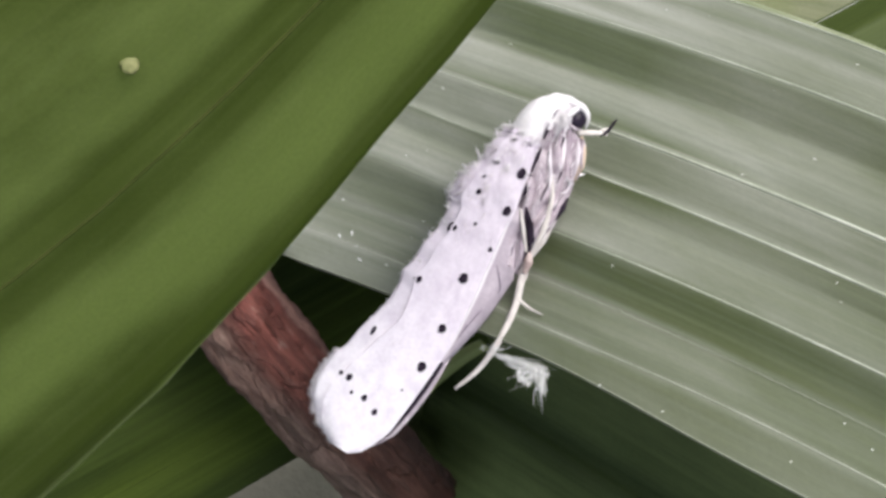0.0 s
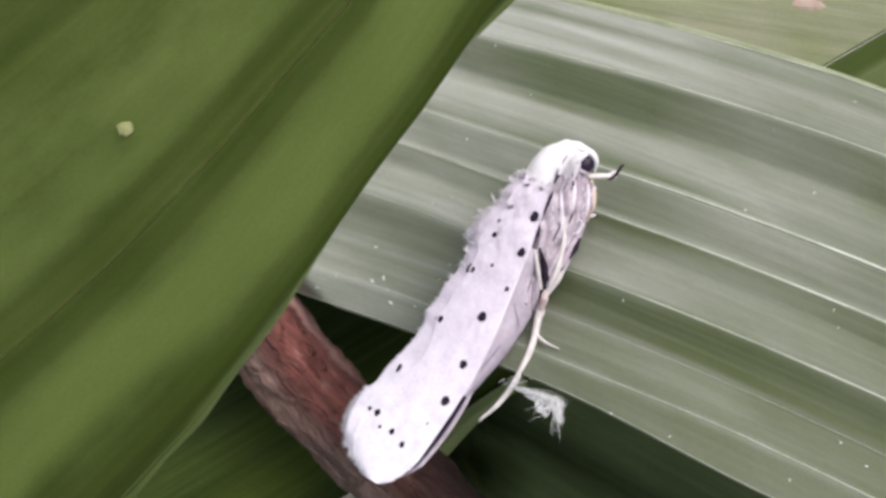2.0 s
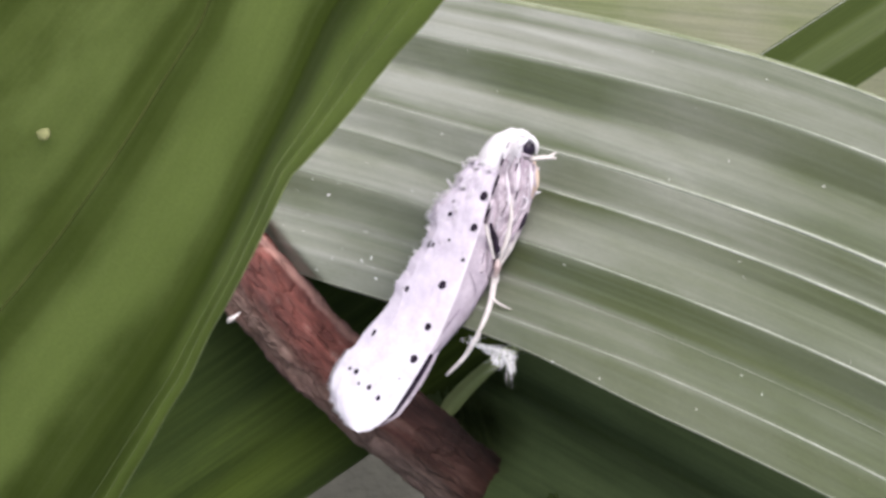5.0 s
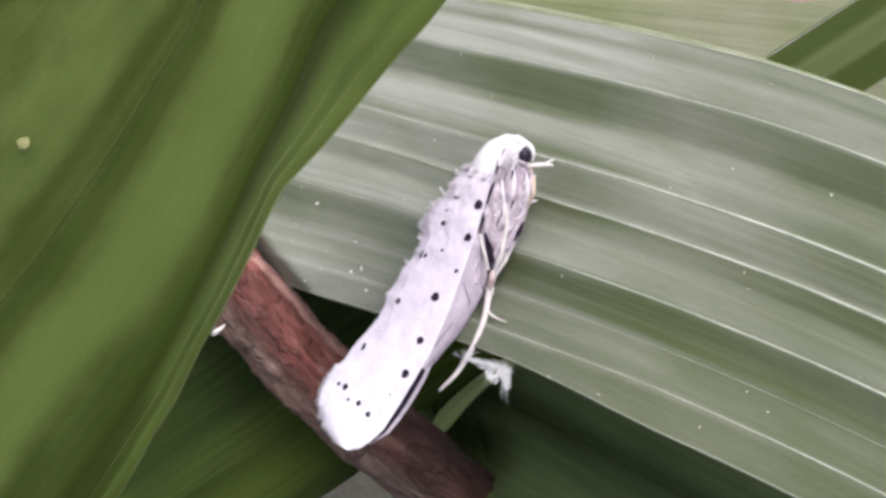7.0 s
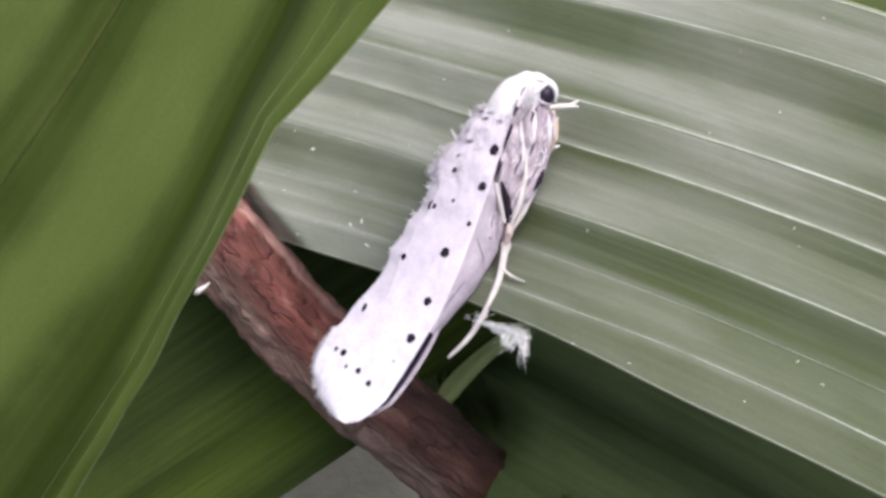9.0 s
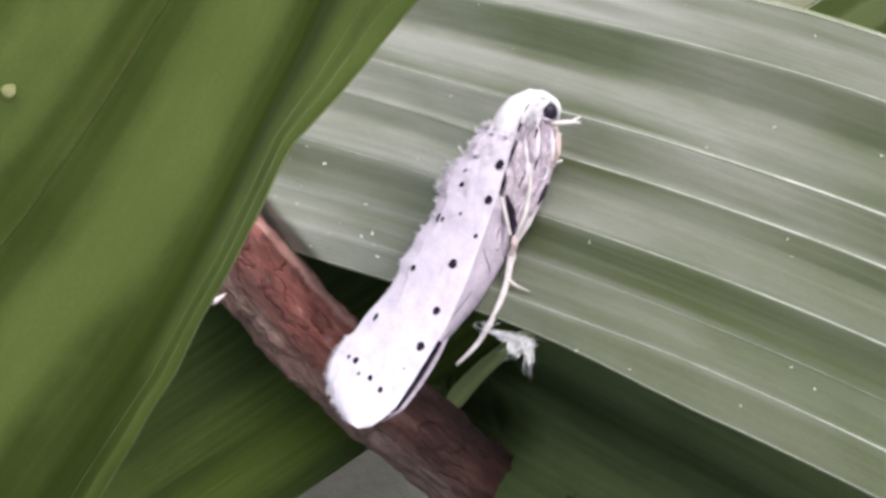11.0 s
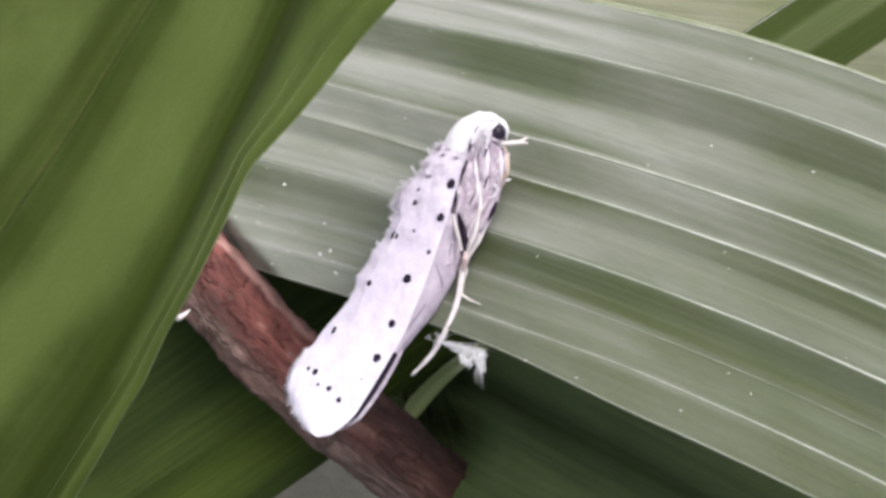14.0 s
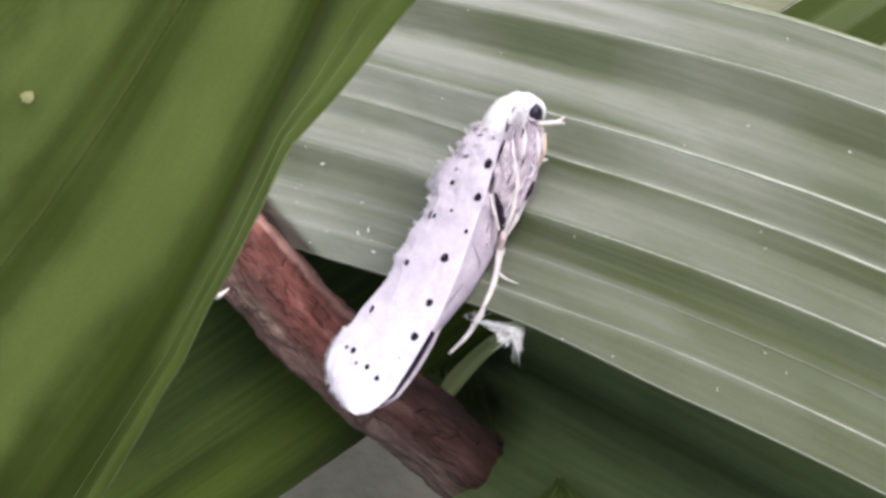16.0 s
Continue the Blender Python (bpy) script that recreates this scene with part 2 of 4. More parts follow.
    # dark lines round the flakes of bark
    flake = noise_node(nt, scaled(nt, uv.outputs[0], (0.55, 1.1, 1)), 1.0, 4, 0.6)
    crack = ramp(nt, flake, [(0.36, (1.0,) * 3), (0.47, (0.3,) * 3), (0.52, (1.3, 1.27, 1.25)), (0.66, (1.0,) * 3)])
    toned = mix_rgb(nt, 0.3, toned, crack, "MULTIPLY")
    nt.links.new(toned, bs.inputs["Base Color"])
    bs.inputs["Roughness"].default_value, bs.inputs["Specular IOR Level"].default_value = 0.6, 0.3
    bump(nt, bs, mix_rgb(nt, 0.5, n2, crack), 0.9, 0.0003)
    return m


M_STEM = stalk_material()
def wing_material():
    """White scales, painted duller and lilac towards the wing's root, where less light falls, with faint smudges along
    the veins.
    """
    m, nt, bs = mat("white_scales")
    uv = nt.nodes.new("ShaderNodeUVMap")
    uv.uv_map = "grain"
    tc = nt.nodes.new("ShaderNodeTexCoord")
    fine = noise_node(nt, tc.outputs["Object"], 9000, 3, 0.6)
    soft = noise_node(nt, scaled(nt, uv.outputs[0], (0.5, 1.6, 1)), 1.0, 4, 0.6)
    along = nt.nodes.new("ShaderNodeSeparateXYZ")
    nt.links.new(uv.outputs[0], along.inputs[0])
    place = nt.nodes.new("ShaderNodeMapRange")
    place.inputs[1].default_value, place.inputs[2].default_value = 2.0, 12.0
    nt.links.new(along.outputs[0], place.inputs[0])
    # dull root to bright tip: the fall of light put into the colour
    light_fall = ramp(nt, place.outputs[0], [(0.0, (0.10,) * 3), (0.5, (0.3,) * 3), (0.85, (1.0,) * 3)])
    lit_tone = mix_rgb(nt, 0.35, light_fall, soft)
    col = ramp(nt, lit_tone, [(0.1, (0.60, 0.535, 0.62)), (0.5, (0.74, 0.68, 0.755)), (0.9, (0.81, 0.775, 0.82))])
    grit = ramp(nt, fine, [(0.3, (0.90, 0.89, 0.90)), (0.7, (1.05, 1.05, 1.05))])
    mottle = noise_node(nt, tc.outputs["Object"], 1900, 4, 0.65)
    col = mix_rgb(nt, 1.0, col, ramp(nt, mottle, [(0.32, (0.89, 0.865, 0.90)), (0.52, (0.985, 0.98, 0.985)), (0.7, (1.03, 1.03, 1.03))]), "MULTIPLY")
    nt.links.new(mix_rgb(nt, 0.7, col, grit, "MULTIPLY"), bs.inputs["Base Color"])
    bs.inputs["Roughness"].default_value, bs.inputs["Specular IOR Level"].default_value = 0.6, 0.25
    bump(nt, bs, mix_rgb(nt, 0.5, fine, soft), 0.4, 0.00004)
    return m


M_WING = wing_material()
M_SCALE = plain_material("loose_scales", (0.62, 0.55, 0.61), (0.80, 0.75, 0.79), 2500, 0.6, 0.0, 0.25)
M_FUR = plain_material("white_fur", (0.72, 0.68, 0.72), (0.85, 0.82, 0.84), 2500, 0.7, 0.03, 0.25)
M_BELLY = plain_material("grey_scales", (0.31, 0.245, 0.295), (0.66, 0.58, 0.63), 1500, 0.6, 0.03, 0.3)
# black scales, and the deep shade drawn in the creases
M_SPOT = plain_material("black_scales_and_shade", (0.012, 0.008, 0.014), (0.03, 0.02, 0.035), 3000, 0.8, 0.0, 0.1)
# dark tone for shade drawn in creases and between tufts
M_DUSK = plain_material("gap_shade", (0.10, 0.08, 0.11), (0.2, 0.16, 0.2), 3000, 0.8, 0.0, 0.1)
M_EYE = plain_material("dark_eye", (0.010, 0.007, 0.014), (0.03, 0.021, 0.040), 4000, 0.35, 0.0, 0.2)
# wing scales darkened for the side that turns away from the light
M_FOLD = plain_material("shaded_scales", (0.37, 0.31, 0.37), (0.58, 0.51, 0.57), 1500, 0.6, 0.03, 0.3)
M_KNEE = plain_material("pinkish_joint", (0.40, 0.28, 0.27), (0.60, 0.49, 0.47), 4000, 0.6)
M_LEG = plain_material("cream_leg", (0.56, 0.51, 0.49), (0.74, 0.69, 0.66), 2500, 0.5)
M_TAN = plain_material("tan_scales", (0.55, 0.40, 0.30), (0.68, 0.54, 0.42), 2500, 0.6)
M_BLEMISH = plain_material("pale_blemish", (0.15, 0.17, 0.055), (0.28, 0.28, 0.12), 2500, 0.7)
M_PINK = plain_material("pink_blotch", (0.20, 0.14, 0.11), (0.33, 0.26, 0.21), 900, 0.7)
M_SILK = plain_material("silk", (0.68, 0.68, 0.67), (0.82, 0.82, 0.81), 2500, 0.4)
def web_material():
    """Silk so thin that most light passes; thicker in streaks."""
    m, nt, bs = mat("silk_film")
    tc = nt.nodes.new("ShaderNodeTexCoord")
    bs.inputs["Base Color"].default_value = (0.78, 0.78, 0.78, 1)
    streak = noise_node(nt, scaled(nt, tc.outputs["Object"], (1, 0.5, 0.5)), 4500, 4, 0.6)
    nt.links.new(ramp(nt, streak, [(0.38, (0.05,) * 3), (0.68, (0.6,) * 3)]), bs.inputs["Alpha"])
    return m


M_WEB = web_material()
M_SOIL = plain_material("soil", (0.038, 0.038, 0.028), (0.092, 0.088, 0.068), 60, 0.9, 1.0)


# ---- mesh helpers ----
def mesh_object(name, verts, faces, material, parent=None, label="", uvs=None, smooth=True):
    me = bpy.data.meshes.new(name)
    me.from_pydata([tuple(v) for v in verts], [], [tuple(f) for f in faces])
    me.materials.append(material)
    if smooth:
        me.polygons.foreach_set("use_smooth", [True] * len(me.polygons))
    if uvs is not None:
        layer = me.uv_layers.new(name="grain")
        idx = np.zeros(len(me.loops), dtype=np.int32)
        me.loops.foreach_get("vertex_index", idx)
        layer.data.foreach_set("uv", np.asarray(uvs, np.float32)[idx, :2].ravel())
        layer = me.uv_layers.new(name="pleat")
        layer.data.foreach_set("uv", np.asarray(uvs, np.float32)[idx, 0:3:2].ravel())
    me.update()
    ob = new(name, me)
    if parent:
        ob.parent = parent
        ob.matrix_parent_inverse = parent.matrix_world.inverted()
    if label:
        ob["label"] = label
    return ob


def sheet(grid, uvgrid, thick):
    """A closed sheet: grid (n, m, 3) in mm is its upper face, thick mm deep."""
    n, m, _ = grid.shape
    du = np.gradient(grid, axis=0)
    dv = np.gradient(grid, axis=1)
    nor = np.cross(du, dv)
    nor /= np.linalg.norm(nor, axis=2, keepdims=True) + 1e-12
    if nor[..., 2].mean() < 0:
        nor = -nor
    low = grid - nor * thick
    verts = np.concatenate([grid.reshape(-1, 3), low.reshape(-1, 3)])
    uv = np.concatenate([uvgrid.reshape(-1, 3)] * 2)
    i = np.arange(n * m).reshape(n, m)
    q = np.stack([i[:-1, :-1], i[1:, :-1], i[1:, 1:], i[:-1, 1:]], -1).reshape(-1, 4)
    o = n * m
    loop = np.concatenate([i[0, :-1], i[:-1, -1], i[-1, :0:-1], i[:0:-1, 0]])
    nxt = np.roll(loop, -1)
    side = np.stack([loop, nxt, nxt + o, loop + o], -1)
    flip = np.cross(du, dv)[..., 2].mean() < 0
    top = q[:, ::-1] if flip else q
    faces = np.concatenate([top, (top[:, ::-1] + o), side[:, ::-1] if not flip else side])
    return verts, faces.tolist(), uv


def tube(points, radii, seg=8, flat=1.0):
    """A tapered closed tube along points (mm); flat squeezes it along h."""
    P = np.asarray(points, float)
    radii = np.broadcast_to(np.asarray(radii, float), (len(P),))
    T = np.gradient(P, axis=0)
    T /= np.linalg.norm(T, axis=1, keepdims=True)
    ref = np.array([0.13, 0.07, 1.0])
    verts, faces = [], []
    for k in range(len(P)):
        x = np.cross(T[k], ref)
        x /= np.linalg.norm(x)
        y = np.cross(x, T[k])
        for j in range(seg):
            a = 2 * math.pi * j / seg
            verts.append(P[k] + radii[k] * (math.cos(a) * x + math.sin(a) * y * flat))
    for k in range(len(P) - 1):
        for j in range(seg):
            a, b = k * seg + j, k * seg + (j + 1) % seg
            faces.append((a, b, b + seg, a + seg))
    faces.append(tuple(range(seg))[::-1])
    faces.append(tuple(range((len(P) - 1) * seg, len(P) * seg)))
    return np.array(verts), faces


def spline(points, n):
    """A smooth line of n points through a few (Catmull-Rom)."""
    P = np.asarray(points, float)
    P = np.vstack([2 * P[0] - P[1], P, 2 * P[-1] - P[-2]])
    out = []
    for t in np.linspace(0, len(P) - 3 - 1e-9, n):
        k = int(t)
        f = t - k
        a, b, c, d = P[k:k + 4]
        out.append(0.5 * (2 * b + (c - a) * f + (2 * a - 5 * b + 4 * c - d) * f * f + (3 * b - a - 3 * c + d) * f ** 3))
    return np.array(out)


def curve_part(name, points, radii, material, parent, label="", n=24, seg=8, flat=1.0):
    p = spline(points, n)
    r = np.interp(np.linspace(0, 1, n), np.linspace(0, 1, len(radii)), radii)
    v, f = tube(p, r, seg, flat)
    return mesh_object(name, world_of(v), f, material, parent, label)


def ellipsoid(centre, axes, radii, nu=24, nv=14, rough=0.0, rng=None):
    c, A = np.asarray(centre, float), np.asarray(axes, float)
    verts, faces = [], []
    for i in range(nv + 1):
        th = math.pi * i / nv
        for j in range(nu):
            ph = 2 * math.pi * j / nu
            k = 1 + (rough * (rng.random() - 0.5) if rng else 0)
            l = np.array([math.sin(th) * math.cos(ph), math.sin(th) * math.sin(ph), math.cos(th)]) * radii * k
            verts.append(c + l @ A)
    for i in range(nv):
        for j in range(nu):
            a, b = i * nu + j, i * nu + (j + 1) % nu
            faces.append((a, a + nu, b + nu, b))
    return np.array(verts), faces


def hairs(roots, dirs, lengths, width, rng, bend=0.25):
    """Thin three-sided tapering scales, joined."""
    verts, faces = [], []
    for p, d, l in zip(roots, dirs, lengths):
        d = d / np.linalg.norm(d)
        x = np.cross(d, rng.normal(size=3))
        x /= np.linalg.norm(x)
        y = np.cross(d, x)
        o = len(verts)
        sag = x * bend * l * rng.normal()
        for k, w in ((0, 1.0), (0.55, 0.8)):
            q = p + d * l * k + sag * k * k
            for a in (0, 2.1, 4.2):
                verts.append(q + width * w * (math.cos(a) * x + math.sin(a) * y))
        verts.append(p + d * l + sag)
        for a in range(3):
            b = (a + 1) % 3
            faces.append((o + a, o + b, o + 3 + b, o + 3 + a))
            faces.append((o + 3 + a, o + 3 + b, o + 6))
    return np.array(verts), faces


# ---- ground ----
GROUND_Z = -0.10
_g = np.linspace(-1, 1, 41)
_gx, _gy = np.meshgrid(np.sign(_g) * np.abs(_g) ** 5 * 400, np.sign(_g) * np.abs(_g) ** 5 * 400, indexing="ij")
_gz = np.array([[GROUND_Z - 0.004 + 0.004 * noise.noise((x * 30, y * 30, 0)) for x, y in zip(r, s)] for r, s in zip(_gx, _gy)])
_gi = np.arange(41 * 41).reshape(41, 41)
ground = mesh_object("ground", np.stack([_gx, _gy, _gz], -1).reshape(-1, 3),
                     np.stack([_gi[:-1, :-1], _gi[1:, :-1], _gi[1:, 1:], _gi[:-1, 1:]], -1).reshape(-1, 4).tolist(), M_SOIL)
tagged(ground, "brown garden soil under the plant", "ground", kind="structure")

# ---- the plant ----
BASE = Vector(world_of((24.0, -37.0, -97.7)))
plant = new("broadleaf_plant")
plant.location = BASE
bpy.context.view_layer.update()
tagged(plant, "broad-leaved plant with pleated green leaves and a brown stalk", "plant")


def blade(name, along, edges, height, knots, material, parent, label, n=160, m=120, thick=0.18, veins=(), vein_mat=None, vein_r=0.05, wave=0.0, taper=None, drift=None, span=None):
    """A pleated blade; with span its pleats run parallel to the second edge, over that width. along: range of the running coordinate; edges(t): both edge points in (a, b);
    height(a, b): h of the unpleated sheet; knots: pleat height over the width 0..1."""
    ts = np.linspace(*along, n)
    vs = np.linspace(0, 1, m)
    kv, kh = zip(*knots)
    prof = np.interp(vs, kv, kh)
    prof = np.convolve(np.pad(prof, 2, mode="edge"), [0.1, 0.2, 0.4, 0.2, 0.1], "valid")
    grid = np.zeros((n, m, 3))
    uv = np.zeros((n, m, 3))

    def rims(t):
        lo, up = (np.asarray(p, float) for p in edges(t))
        if taper:
            k0 = min(1.0, max(0.0, (t - along[0]) / (taper[0] - along[0])))
            k1 = min(1.0, max(0.0, (along[1] - t) / (along[1] - taper[1])))
            k = max(0.03, math.sin(k0 * math.pi / 2) * math.sin(k1 * math.pi / 2))
            mid = (lo + up) / 2
            lo, up = mid + (lo - mid) * k, mid + (up - mid) * k
        return lo, up

    def point(t, v, extra=0.0):
        lo, up = rims(t)
        k = v + (drift(t, v) if drift else 0.0)
        a, b = lo[0] + (up[0] - lo[0]) * k, lo[1] + (up[1] - lo[1]) * k
        v = 1 - (1 - v) * math.hypot(up[0] - lo[0], up[1] - lo[1]) / span if span else v
        w = wave * noise.noise((t * 0.12, v * 3.0, len(name) * 1.7))
        return a, b, height(a, b) + np.interp(v, vs, prof) + w + extra
    for i, t in enumerate(ts):
        lo, up = rims(t)
        width = math.hypot(up[0] - lo[0], up[1] - lo[1])
        for j, v in enumerate(vs):
            grid[i, j] = point(t, v)
            k = 1 - (1 - v) * width / span if span else v
            uv[i, j] = (t, k * (0.6 * (span or width) + 0.4 * 14), k)
    v_, f_, u_ = sheet(grid, uv, thick)
    ob = mesh_object(name, world_of(v_), f_, material, parent, label, u_)
    for v, r in veins:
        p = [point(t, v, 0.02) for t in np.linspace(along[0], along[1], 90)]
        thin = np.interp(np.linspace(0, 1, 90), [0, 0.4, 0.6, 0.75, 1], [0.15, 0.2, 0.7, 1.0, 1.0])
        vv, ff = tube(p, r * vein_r * thin, 6, 0.7)
        mesh_object("vein", world_of(vv), ff, vein_mat, ob)
    return ob


MAIN_KNOTS = [(0, 0.2), (0.065, 0.3), (0.09, 0.18), (0.16, 0.05), (0.22, 0.2), (0.283, 0.62), (0.30, 0.58), (0.39, 0.14), (0.450, 0.42), (0.465, 0.36),
              (0.565, 0.72), (0.58, 0.62), (0.63, 0.60), (0.715, 0.05), (0.825, 0.78), (0.84, 0.74), (0.93, 0.25), (1.0, 0.1)]


# the blade that carries the moth; its pleats drift towards the rim on the side of the stalk
def ease(x):
    x = min(1.0, max(0.0, x))
    return x * x * (3 - 2 * x)


def main_drift(a, v):
    """How far a pleat lies off its even place across the blade."""
    near = np.interp(v, [0, 0.066, 0.172, 0.285, 0.452, 0.566, 0.75], [0, 0.014, 0.005, 0.019, 0.013, 0.008, 0])
    far = np.interp(v, [0, 0.066, 0.172, 0.285, 0.452, 0.566, 0.831, 1], [0, 0.031, 0.022, 0.019, 0.0145, 0.011, 0.004, 0])
    return near * ease((2.5 - a) / 5.0) + far * ease((a - 2.0) / 6.0)


def main_edges(a):
    lo = -1.289 - 0.3155 * a - 0.00646 * a * a - 0.36 * ease((a - 2.0) / 6.0)
    up = 12.344 - 0.2505 * a - 0.00455 * a * a + 0.012 * max(0.0, 2.0 - a) ** 2 - 0.012 * max(0.0, a - 10.5) ** 2
    return (a, lo), (a, up)


def main_height(a, b):
    # the stalk presses its corner down
    pressed = ease((-0.72 * (a + 5.0) - 0.69 * (b + 0.2) + 0.45) / 0.9)
    return 0.55 * a - 0.7 * b - 2.5 - 0.02 * max(0.0, a - 17) ** 2 - 2.2 * pressed


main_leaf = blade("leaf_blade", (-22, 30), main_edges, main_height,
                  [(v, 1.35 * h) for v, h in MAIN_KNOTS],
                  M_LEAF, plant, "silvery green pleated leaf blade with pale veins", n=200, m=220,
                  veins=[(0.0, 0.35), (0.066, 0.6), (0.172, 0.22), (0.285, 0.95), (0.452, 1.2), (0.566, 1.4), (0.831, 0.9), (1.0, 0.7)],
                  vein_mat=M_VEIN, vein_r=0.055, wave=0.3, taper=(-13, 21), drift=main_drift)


# its upper rim: a thin soft border
_rim = []
for a in np.linspace(-15, 20, 90):
    b = main_edges(a)[1][1] + 0.06
    _rim.append((a, b, 0.55 * a - 0.7 * b - 2.5 - 0.02 * max(0.0, a - 17) ** 2 + 0.14 + 0.3 * noise.noise((a * 0.12, 3.0, 17.0))))
_v, _f = tube(_rim, np.interp(np.linspace(-15, 20, 90), [-15, 0, 9, 14, 20], [0.05, 0.15, 0.13, 0.06, 0.02]), 8, 0.4)
mesh_object("rim", world_of(_v), _f, M_RIM, main_leaf, "pale green leaf rim")


# pale flecks on it: larger crumbs where they lie, and fine dust
CRUMBS = [(-4.73, 3.57, 0.11), (-3.13, 2.06, 0.08), (-3.24, 0.9, 0.10), (-2.86, 1.02, 0.12), (-2.64, 0.21, 0.11), (-5.08, 0.54, 0.07), (4.53, 0.79, 0.06), (5.66, -3.25, 0.06),
          (10.44, -3.0, 0.055), (11.02, -3.61, 0.05), (10.6, 4.64, 0.06), (12.17, 7.79, 0.05), (13.71, 3.64, 0.07), (10.65, 0.94, 0.06), (4.02, -2.73, 0.07), (8.85, -4.17, 0.05)]


def on_main_leaf(a, b):
    lo, up = main_edges(a)
    k = (b - lo[1]) / (up[1] - lo[1])
    v = k - main_drift(a, k)
    return a, b, 0.55 * a - 0.7 * b - 2.46 + 1.35 * np.interp(v, *zip(*MAIN_KNOTS)) + 0.3 * noise.noise((a * 0.12, v * 3.0, 17.0))


def crumb(place, size, r2, nu):
    turn = r2.uniform(0, math.pi)
    ax = np.array([[math.cos(turn), math.sin(turn), 0.55 * math.cos(turn) - 0.7 * math.sin(turn)], [-math.sin(turn), math.cos(turn), -0.55 * math.sin(turn) - 0.7 * math.cos(turn)], [0, 0, 1.0]])
    return ellipsoid(place, ax, np.array([size, size * r2.uniform(0.3, 0.55), size * 0.3]), nu, 4, 0.5, r2)


def flecks():
    r2 = np.random.default_rng(11)
    for a, b, size in CRUMBS:
        vv, ff = crumb(on_main_leaf(a, b), 0.75 * size, r2, 9)
        mesh_object("fleck", world_of(vv), ff, M_SILK, main_leaf)
    verts, faces = [], []
    for k in range(40):
        a = r2.uniform(-9, 16) if k < 22 else r2.uniform(-7, -0.5)
        lo, up = main_edges(a)
        b = lo[1] + (up[1] - lo[1]) * (r2.uniform(0.02, 0.95) if k < 22 else r2.uniform(0.03, 0.4))
        vv, ff = crumb(on_main_leaf(a, b), r2.uniform(0.012, 0.04), r2, 7)
        faces += [tuple(q + len(verts) for q in f) for f in ff]
        verts += list(vv)
    return tagged(mesh_object("dust", world_of(np.array(verts)), faces, M_SILK, main_leaf, "pale dust"), kind="stuff")


flecks()


# the near blade slopes down towards its foot; a crest runs along it, and beyond the crest a flap hangs to the rim
FRONT_RUN = np.array([-0.487, -0.585, -0.65])
FRONT_OUT = np.array([0.77, -0.64, 0.0])
FRONT_START = np.array([-5.92, 2.0, 15.0])
FLAP_AT = [-16, -12, -8, -5, -2.5, 0, 2.5, 5, 8, 12, 17]
CREST_OUT = [-1.1, -1.1, -1.04, -0.59, -0.32, -0.01, 0.23, 0.41, 0.52, 0.52, 0.54]
FLAP_OUT = [0.70, 0.60, 0.42, 0.22, 0.06, 0.27, 0.47, 0.53, 0.80, 1.0, 1.25]
FLAP_DROP = [21.0, 20.5, 18.5, 14.3, 9.7, 7.5, 6.2, 5.8, 5.9, 6.7, 7.7]
# across the blade from the crest inwards: distance and height, with shallow pleats
FACE_AT = [0, 0.25, 0.55, 0.9, 1.4, 2.2, 2.9, 3.4, 3.8, 4.05, 4.3, 4.7, 5.3, 6.5, 8.0, 9.0, 9.4, 10.5, 13.0]
FACE_UP = [0, 0.10, 0.30, 0.75, 1.45, 2.55, 3.45, 3.95, 4.35, 4.72, 4.88, 5.05, 5.7, 6.75, 7.7, 8.1, 8.5, 9.2, 10.4]


def front_width(u):
    """The face narrows to the tip on the inner side."""
    tip = min(13.0, 12.0 + 0.95 * u) if u > -11.5 else 1.08 * max(0.1, (u + 18.0) / 6.5)
    return tip * math.sin(math.pi / 2 * min(1.0, max(0.03, (48 - u) / 22)))


def front_point(u, k):
    """u: mm along the crest; k: 0 at the rim, 0.2 on the crest, 1 at the far side."""
    bent = min(max(u, -17.0), 21.0)
    p = FRONT_START + FRONT_RUN * bent + np.array([FRONT_RUN[0], FRONT_RUN[1], -0.1]) * (u - bent)
    p = p + FRONT_OUT * np.interp(u, FLAP_AT, CREST_OUT)
    ends = math.sin(math.pi / 2 * min(1.0, max(0.03, (u + 18.0) / 3.0))) * math.sin(math.pi / 2 * min(1.0, max(0.03, (48 - u) / 22)))
    if k < 0.2:
        f = (0.2 - k) / 0.2
        out, drop = np.interp(u, FLAP_AT, FLAP_OUT), np.interp(u, FLAP_AT, FLAP_DROP)
        wave = 0.05 * noise.noise((u * 0.35, f * 2.0, 6.1)) * f
        p = p + FRONT_OUT * (out * (1.35 * f - 0.35 * f * f) + wave) * ends - np.array([0, 0, drop * f ** 1.25]) * ends
    else:
        q = (k - 0.2) / 0.8 * front_width(u)
        closer = min(1.12, max(0.7, 1 - 0.026 * (6.5 - u)))  # the veins draw together towards the tip
        p = p + (np.array([0, 0, np.interp(q, FACE_AT, FACE_UP)]) - FRONT_OUT * q) * closer
    return p + np.array([0, 0, 0.10 * noise.noise((u * 0.1, k * 4.0, 3.3))])


